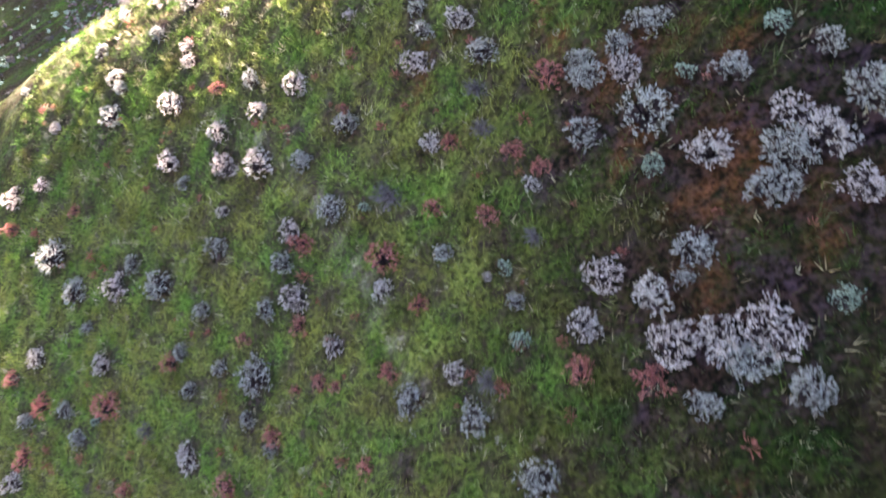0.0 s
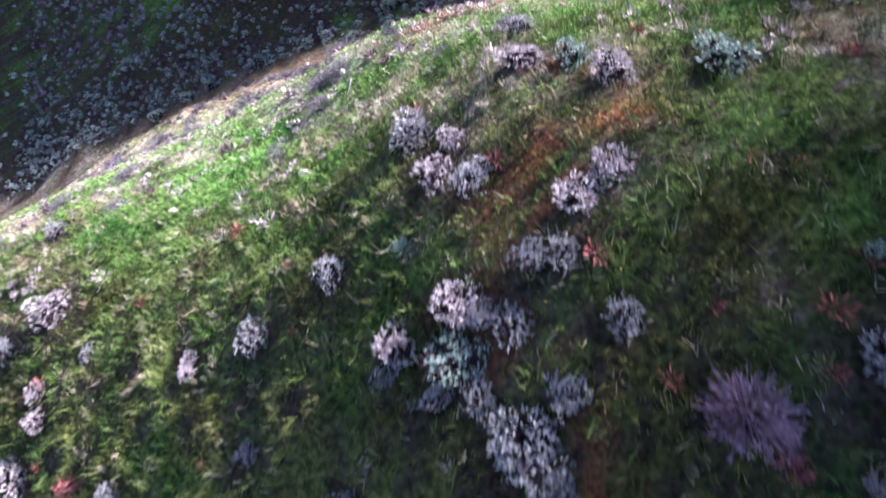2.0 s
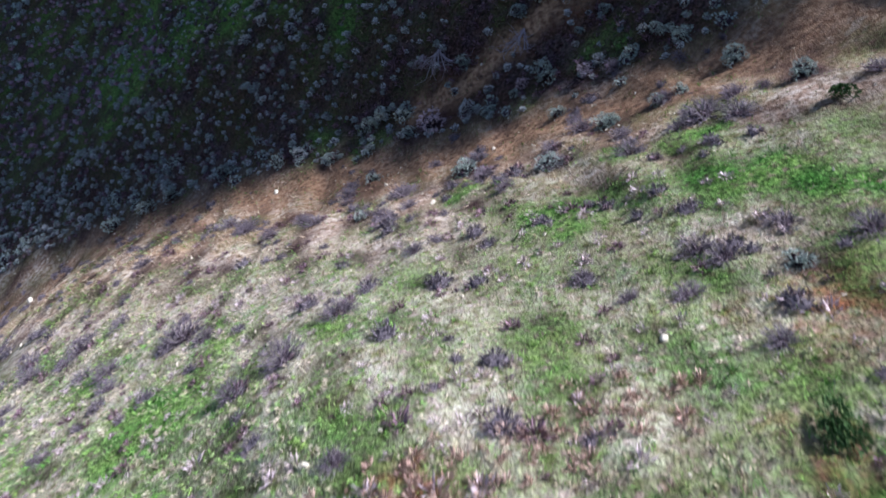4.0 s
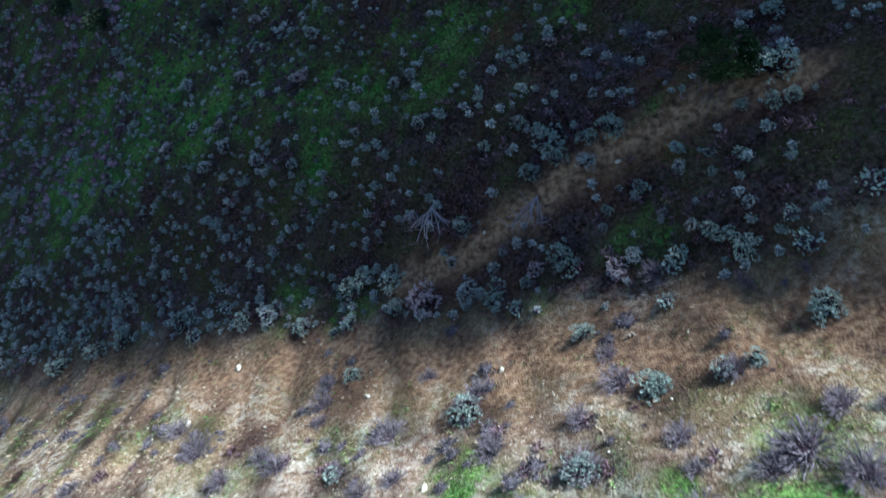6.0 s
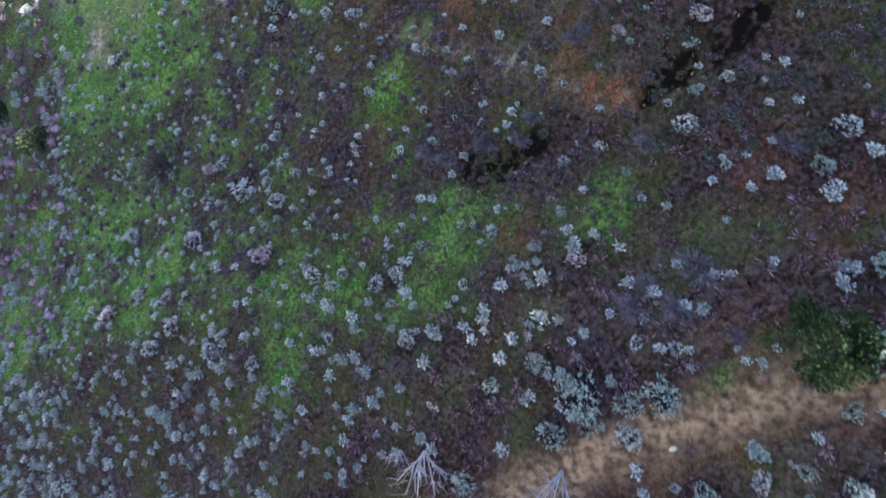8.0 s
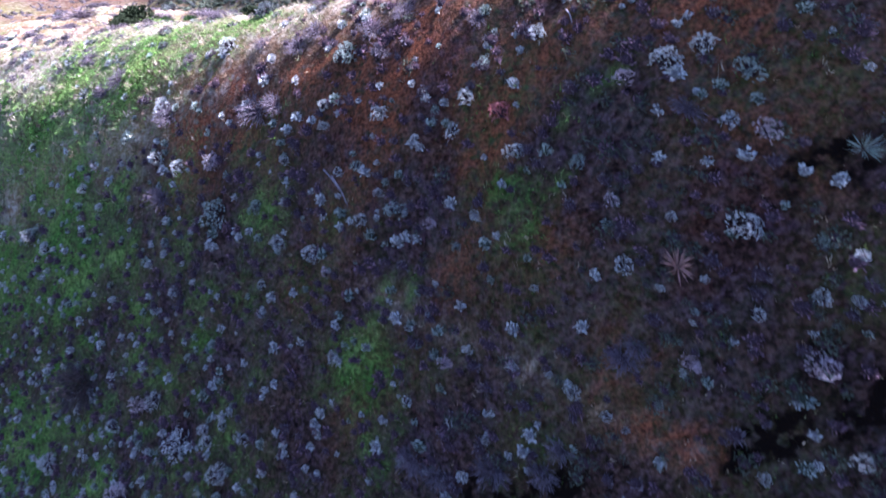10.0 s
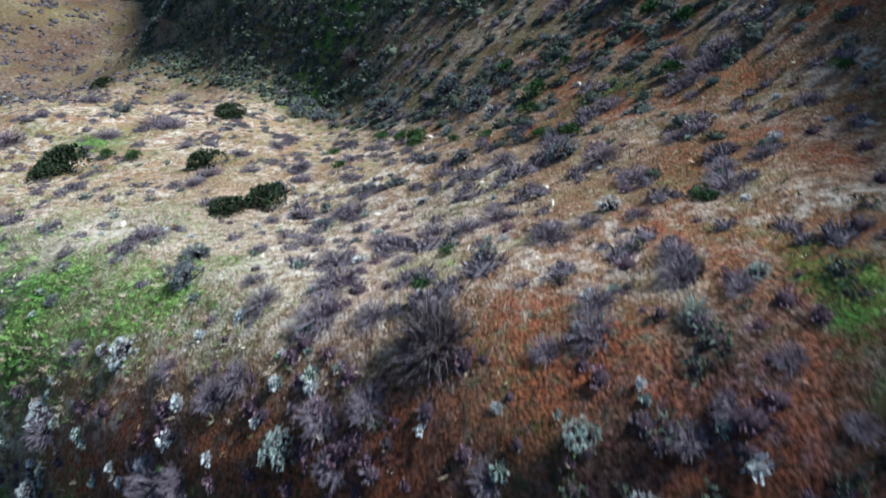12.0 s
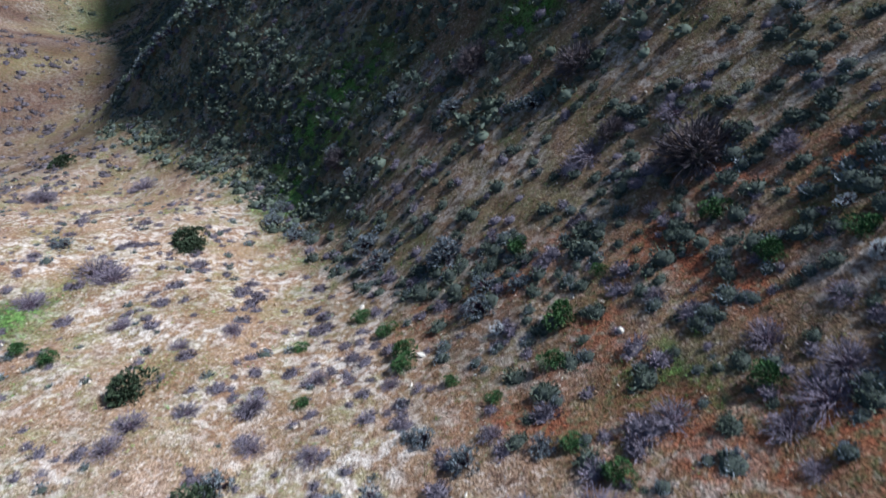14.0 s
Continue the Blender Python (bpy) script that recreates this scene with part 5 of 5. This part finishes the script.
def red_band(x, y):
    return np.clip(1.6 * worn(x + 0.5 * wobble(x, y, 1.5, 65), y + 0.4 * wobble(x, y, 1.2, 66), RED_BAND, 0.7), 0, 1)


def left_face(x, y):
    return on_face(0.9, 0.6)(x, y) * np.clip(1.0 - 0.03 * (x + 12), 0.35, 1)


def right_end(x, y):
    return on_face(0.9, 0.15)(x, y) * (0.3 + 0.7 * step(x - 8, 1.5))


def ridge(x, y):
    return np.exp(-((y - 184.5 + 0.05 * (x + 37)) / 1.5) ** 2)


SHADED = "over the shaded slope"
undergrowth("small_sage", 1250, -62, 24, 60, 84, upper(left_face, 79, False), 0.66, 5, WHITE, "many small pale sage shrubs " + SHADED, 54, 0.19, 1.0, 0.48, 0.31, PALEHEART, True)
undergrowth("grey_sage", 1100, -62, 24, 60, 84, upper(left_face, 79, False), 0.70, 15, TEAL, "many small grey-green shrubs " + SHADED, 54, 0.19, 1.0, 0.48, 0.31, PALEHEART, True)
undergrowth("low_brush", 2000, -64, 24, 62, 84, upper(on_face(0.9, 0.05), 81, False), 0.7, 6, HEATH, "low mauve dry brush " + SHADED, 36, 0.34, 0.7, 0.14, 0, None, True)
undergrowth("upper_sage", 800, -30, 20, 78, 112, upper(left_face, 79), 0.52, 51, TEAL, "small grey-green sage domes on the upper slope", 52, 0.19, 1.0, 0.42, 0.27, DARKHEART, True)
undergrowth("white_sage", 1500, -30, 20, 78, 112, upper(left_face, 79), 0.5, 55, WHITE, "small white sage domes on the upper slope", 56, 0.19, 1.0, 0.46, 0.27, PALEHEART, True)
undergrowth("upper_brush", 2400, -30, 22, 80, 112, upper(on_face(0.9, 0.15), 81), 0.62, 52, HEATH, "low mauve dry brush on the upper slope", 42, 0.17, 0.8, 0.26, 0.27, HEART, True)
undergrowth("mauve_tufts", 1100, -30, 22, 80, 108, upper(on_face(0.9, 0.15), 81), 0.66, 56, MAUVE, "dry mauve twig tufts on the upper slope", 46, 0.16, 0.9, 0.24, 0.27, HEART, True)
undergrowth("dark_tufts", 900, 2, 26, 78, 104, right_end, 0.6, 57, CHAPARRAL, "small dark green shrubs on the upper slope", 70, 0.17, 0.8, 0.4, 0.22)
undergrowth("outer_brush", 900, -64, -28, 82, 112, upper(on_face(0.9, 0.2), 83), 0.85, 53, HEATH, "low dry brush on the outer slope", 26, 0.25, 0.7, 0.25, heart=HEATH)
undergrowth("outer_sage", 800, -64, -26, 70, 112, on_face(0.9, 0.4), 0.8, 54, TEAL, "small sage shrubs on the outer slope", 40, 0.17, 1.0, 0.45, 0.35, PALEHEART, True)
undergrowth("gully_sage", 300, -60, 22, 58, 76, along_gully, 1.1, 16, TEAL, "grey-green shrubs crowding the gully floor", 80, 0.16)
undergrowth("near_brush", 440, -12, 34, 104, 134, right_of_gully(0.0, 106), 0.85, 27, CHAPARRAL, "dark green brush on the brown slope", 100, 0.15, 0.8, 0.35, 0.36, DARKHEART, True)
undergrowth("chaparral", 1350, -28, 33, 120, 176, right_of_gully(0.0, 108), 1.05, 44, CHAPARRAL, "rounded grey-green chaparral shrubs on the shaded slope", 50, 0.15, 0.85, 0.42, 0.34, DARKHEART, True)
undergrowth("dark_brush", 9000, -108, 20, 140, 262, beside_gully, 1.4, 7, CHAPARRAL, "dense dark green brush on the far shaded slope", 18, 0.26, heart=CHAPARRAL)
undergrowth("grey_brush", 3200, -100, 24, 124, 250, beside_gully, 1.15, 17, SCRUB, "grey-green brush among the dark shrubs", 50, 0.16, 0.9, 0.36, 0.33, DARKHEART, True)
undergrowth("ridge_sage", 130, -52, -22, 180, 190, ridge, 1.3, 58, SCRUB, "pale sage shrubs along the side ridge", 40, 0.2)
undergrowth("grey_tufts", 420, -12, 34, 104, 130, right_of_gully(0.0, 104), 0.75, 37, SCRUB, "grey-green tufts on the brown slope", 90, 0.15, 0.8, 0.3, 0.36, DARKHEART, True)
undergrowth("right_brush", 760, -2, 27, 101, 130, lambda x, y: 0.8 * np.clip(0.45 + 0.8 * wobble(x, y, 5, 44), 0.08, 1) * (y > 101), 0.85, 62, MAUVE, "low mauve brush on the red-brown slope", 140, 0.2, 0.55, 0.12, 0.30, MAUVEHEART, True)
undergrowth("mauve_brush", 850, -60, 34, 130, 200, right_of_gully(0.0, 100), 1.1, 18, MAUVE, "dry mauve brush on the far slope", 50, 0.17, 0.7, 0.2, 0.32, MAUVEHEART, True)
undergrowth("far_brush", 1100, -125, -55, 60, 190, lambda x, y: 0.9 * (zones(x, y)[3] > 0.4), 1.2, 28, DARK, "dark brush on the distant shaded slope", 14, 0.3, heart=DARK)
undergrowth("far_sage", 1000, -125, -55, 60, 190, lambda x, y: 0.9 * (zones(x, y)[3] > 0.4), 0.9, 29, TEAL, "pale shrubs on the distant shaded slope", 14, 0.34, 1.0, 0.6, heart=TEAL)
undergrowth("dry_brush", 1900, -46, 10, 102, 162, left_of_gully, 0.75, 8, MAUVE, "scattered low mauve brush on the dry slope", 64, 0.2, 0.5, 0.18, 0.30, MAUVEHEART, True)
undergrowth("rust_brush", 3000, -98, -38, 148, 236, left_of_gully, 1.3, 38, DARK, "dark brown brush dotting the distant dry slope", 10, 0.3, 0.6, 0.4, 0.36, DARK)
undergrowth("dry_sage", 900, -60, 9, 103, 175, left_of_gully, 0.75, 61, SCRUB, "small grey-green mounds on the dry grass", 50, 0.22, 0.55, 0.35, 0.3, DARKHEART, True)
undergrowth("dry_mounds", 520, -34, 9, 103, 142, left_of_gully, 1.0, 41, MAUVE, "low grey-mauve mounds on the dry grass", 150, 0.2, 0.5, 0.12, 0.30, MAUVEHEART, True)
undergrowth("crest_tufts", 1050, -18, 13, 25, 48, lambda x, y: np.clip(0.35 + 0.6 * wobble(x, y, 4, 22), 0.05, 1), 0.5, 42, PINK, "pinkish dry grass tufts over the crest", 46, 0.34, 0.9, 0.035, 0, None, True)
undergrowth("crest_brush", 560, -24, 13, 28, 56, lambda x, y: np.clip(0.3 + 0.6 * wobble(x, y, 6, 23), 0.05, 1), 0.55, 43, HEATH, "low purple-brown tufts over the crest", 80, 0.34, 0.7, 0.05, 0, None, True)
undergrowth("red_grass", 620, -2, 9, 32, 38, red_band, 0.42, 64, STRAWRED, "band of reddish dry grass over the crest", 60, 0.34, 0.7, 0.05, 0, None, True)
undergrowth("spur_brush", 730, -50, 18, 34, 66, beyond_spur, 0.85, 9, MAUVE, "low mauve tufts on the far side of the spur", 130, 0.2, 0.5, 0.13, 0.30, MAUVEHEART, True)
undergrowth("russet_tufts", 620, -22, 14, 0, 27, lambda x, y: 0.6 * np.clip(0.5 + wobble(x, y, 6, 14), 0, 1), 0.46, 11, RUSSET, "small russet dry tufts in the grass", 60, 0.3, 1.0, 0.05, 0, None, True)
undergrowth("white_tufts", 260, -22, 12, 2, 27, lambda x, y: 0.5 * np.clip(0.3 + wobble(x, y, 5, 15), 0, 1), 0.34, 12, PINK, "small pale dry tufts in the grass", 34, 0.22, 1.0, 0.09, 0)


# ---- a green tree at the track, bleached deadfall, yuccas and stones ----
def part(name, me, parent, label=""):
    o = new(name, me)
    o.parent = parent
    if label:
        tagged(o, label)
    return o


def tree(x, y, tall, wide):
    r = np.random.default_rng(3)
    root = new("green_tree")
    root.matrix_world = pose(x, y, float(rough(x, y)) - 0.05)
    fork = np.array([[0.05, 0.0, 0.32 * tall]])
    part("trunk", mesh_from("trunk", *rods(np.zeros((1, 3)), fork, [0.14], [0.10]), BARK), root)
    lobes = dome(17, r, 0.75, -0.15, 0.8) * wide * 0.36 * r.uniform(0.7, 1.15, (17, 1)) + [0, 0, 0.44 * tall]
    for q in lobes:
        part("limb", mesh_from("limb", *rods(fork, q[None], [0.06], [0.02]), BARK), root)
    n = 5200
    which = r.integers(0, 17, n)
    d = unit(r.normal(size=(n, 3)))
    at = lobes[which] + d * (wide * 0.125 * r.uniform(0.55, 1.08, n))[:, None] * [1, 1, 0.8]
    L = r.uniform(0.10, 0.20, n)
    part("crown", mesh_from("crown", *leaves(at, unit(d * 0.5 + r.normal(0, 0.6, (n, 3)) + [0, 0, 0.3]), L, L * 0.5, r), TREELEAF), root)
    foot_ = np.stack([r.normal(0, 0.5, 60), r.normal(-0.9, 0.4, 60), np.zeros(60)], 1)
    foot_[:, 2] = rough(foot_[:, 0] + x, foot_[:, 1] + y) - float(rough(x, y))
    part("bare_twigs", mesh_from("bare_twigs", *rods(foot_, foot_ + r.normal(0, 0.3, (60, 3)) * [1, 1, 0.3] + [0, 0, 0.75], [0.014] * 60, [0.006] * 60), MAUVE), root, "purple-grey bare twigs at the foot")
    tagged(root, "small round green tree beside the dirt track", "tree")


def deadfall(ax, ay, bx, by, seed, label):
    """Bleached forking wood that lies down the slope from a to b."""
    r = np.random.default_rng(seed)
    a, b = np.array([ax, ay, float(rough(ax, ay)) + 0.35]), np.array([bx, by, float(rough(bx, by)) + 0.15])
    run, size = unit(b - a), np.linalg.norm(b - a)
    A, B, RA, RB = [], [], [], []

    def grow(p, way, length, rad, level):
        for k in range(3):                              # three crooked joints, each may fork
            way = unit(way + r.normal(0, 0.2, 3))
            q = p + way * length / 3
            q[2] = max(q[2], float(rough(q[0], q[1])) + 0.05)
            A.append(p), B.append(q), RA.append(rad), RB.append(rad * 0.8)
            p, rad = q, rad * 0.8
            if level:
                for _ in range(r.integers(1, 3)):
                    grow(p, unit(way + r.normal(0, 0.62, 3) + [0, 0, 0.15]), length * r.uniform(0.3, 0.55), rad * 0.62, level - 1)

    root = new("fallen_branch")
    across = unit(np.cross(run, [0, 0, 1.0]))
    for turn in np.linspace(-0.75, 0.75, 9):            # a fan of thin boughs
        grow(a + r.normal(0, 0.04, 3), unit(run + across * (turn + r.normal(0, 0.12))), size * r.uniform(0.5, 1.0) * (1 - 0.3 * abs(turn)), 0.026 + 0.006 * size, 1)
    me = mesh_from("branch", *rods(np.array(A) - a, np.array(B) - a, np.array(RA), np.array(RB)), BLEACHED)
    root.matrix_world = Matrix.Translation(a)
    part("branch", me, root)
    tagged(root, label, "dead branch")


def stick(ax, ay, bx, by, rad=0.03):
    a, b = np.array([ax, ay, float(rough(ax, ay)) + 0.12]), np.array([bx, by, float(rough(bx, by)) + 0.06])
    o = new("stick", mesh_from("stick", *rods(np.array([a - a, (b - a) * 0.5 + [0.03, 0.02, 0.05]]), np.array([(b - a) * 0.5 + [0.03, 0.02, 0.05], b - a]), [rad, rad * 0.8], [rad * 0.8, rad * 0.4]), BLEACHED))
    o.matrix_world = Matrix.Translation(a)
    tagged(o, "thin bleached dead stick lying on the slope", "stick", "dead sticks")


def yucca(x, y, d, mat, label, seed):
    root = new("yucca")
    root.matrix_world = Matrix.LocRotScale((x, y, float(rough(x, y))), Euler((0, 0, seed)), (d, d, d))
    for name, me in rosette(seed, mat):
        part(name, me, root)
    tagged(root, label, "yucca", "yuccas")


def stone(x, y, d, seed):
    r = np.random.default_rng(seed)
    bm = bmesh.new()
    bmesh.ops.create_icosphere(bm, subdivisions=2, radius=0.5)
    cuts = unit(r.normal(size=(7, 3)))
    for v in bm.verts:
        p = np.array(v.co)
        for c in cuts:
            over = p @ c - 0.36
            if over > 0:
                p = p - c * over
        v.co = Vector(p * [1.3, 0.8, 0.62])
    me = bpy.data.meshes.new("stone")
    bm.to_mesh(me)
    bm.free()
    me.materials.append(STONE)
    o = new("stone", me)
    o.matrix_world = Matrix.LocRotScale((x, y, float(rough(x, y)) + 0.1 * d), Euler((0.3 * r.normal(), 0.3 * r.normal(), r.uniform(0, 6.28))), (d, d, d))
    tagged(o, "pale buff angular stone half sunk in the slope", "stone", "pale stones")


tree(16.35, 71.5, 3.1, 4.1)
deadfall(1.48, 70.62, 1.58, 67.97, 4, "bleached white fallen branch forking down the slope")
deadfall(7.86, 68.88, 6.8, 66.57, 5, "bleached lilac-grey fallen branch beside the track")
deadfall(0.2, 70.8, -0.49, 70.0, 6, "short bleached fallen branch on brown litter")
for ax, ay, bx, by in [(-1.2, 94.16, -0.56, 93.1), (-2.19, 32.28, -2.22, 31.46), (-1.59, 94.58, -0.87, 93.59), (16.73, 132.5, 16.4, 131.6), (7.34, 95.75, 7.49, 95.2), (-24.5, 106.93, -22.95, 106.6)]:
    stick(ax, ay, bx, by)
yucca(0.26, 22.55, 0.7, YUCCA, "grey-green spiky yucca in the grass", 1)
yucca(9.05, 100.0, 0.85, YUCCA, "pale grey-green yucca on the red crest", 2)
yucca(14.43, 89.4, 1.0, YUCCA, "grey-green yucca on the shaded slope", 3)
yucca(20.41, 119.0, 1.1, YUCCA, "pale green yucca among dark shrubs", 4)
yucca(10.26, 87.9, 1.25, DEADYUCCA, "dead reddish yucca with bleached blades", 5)
for i, (x, y, d) in enumerate([(-3.0, 27.1, 0.42), (-7.9, 27.6, 0.3), (-1.8, 35.2, 0.3), (0.6, 32.9, 0.22), (1.2, 52.4, 0.4), (-38.6, 58.7, 0.7), (-39.8, 52.7, 0.6), (-12.0, 30.2, 0.3),
                               (-10.5, 30.8, 0.28), (7.7, 38.3, 0.3), (-2.7, 33.4, 0.28), (-12.4, 62.9, 0.45), (5.2, 58.7, 0.4), (-2.3, 58.6, 0.35), (-14.2, 58.4, 0.4), (12.0, 69.1, 0.3),
                               (4.8, 68.1, 0.28), (0.8, 110.7, 0.3), (9.0, 105.8, 0.3), (5.6, 111.1, 0.25), (-11.8, 111.2, 0.4), (7.9, 108.9, 0.25), (11.7, 120.0, 0.35), (3.1, 121.4, 0.4), (-0.9, 126.8, 0.45)]):
    stone(x, y, d, 200 + i)


def pebbles():
    """Pale chips of stone and bleached straw over the dry slopes."""
    x, y = scatter(7000, -70, 20, 28, 200, lambda x, y: (np.maximum(beyond_spur(x, y) * 0.7, left_of_gully(x, y)) + 0.15 * right_of_gully(0, 100)(x, y)), 77)
    r = np.random.default_rng(78)
    n = len(x)
    a = np.stack([x, y, rough(x, y)], 1)
    b = a + r.normal(0, 0.09, (n, 3)) * [1, 1, 0.3] + [0, 0, 0.06]
    w = r.uniform(0.03, 0.08, n)
    tagged(new("pebbles", mesh_from("pebbles", *rods(a, b, w, w * 0.6), STONE)), "pale stone chips strewn on the dry slopes", "pebbles", kind="stuff")


pebbles()
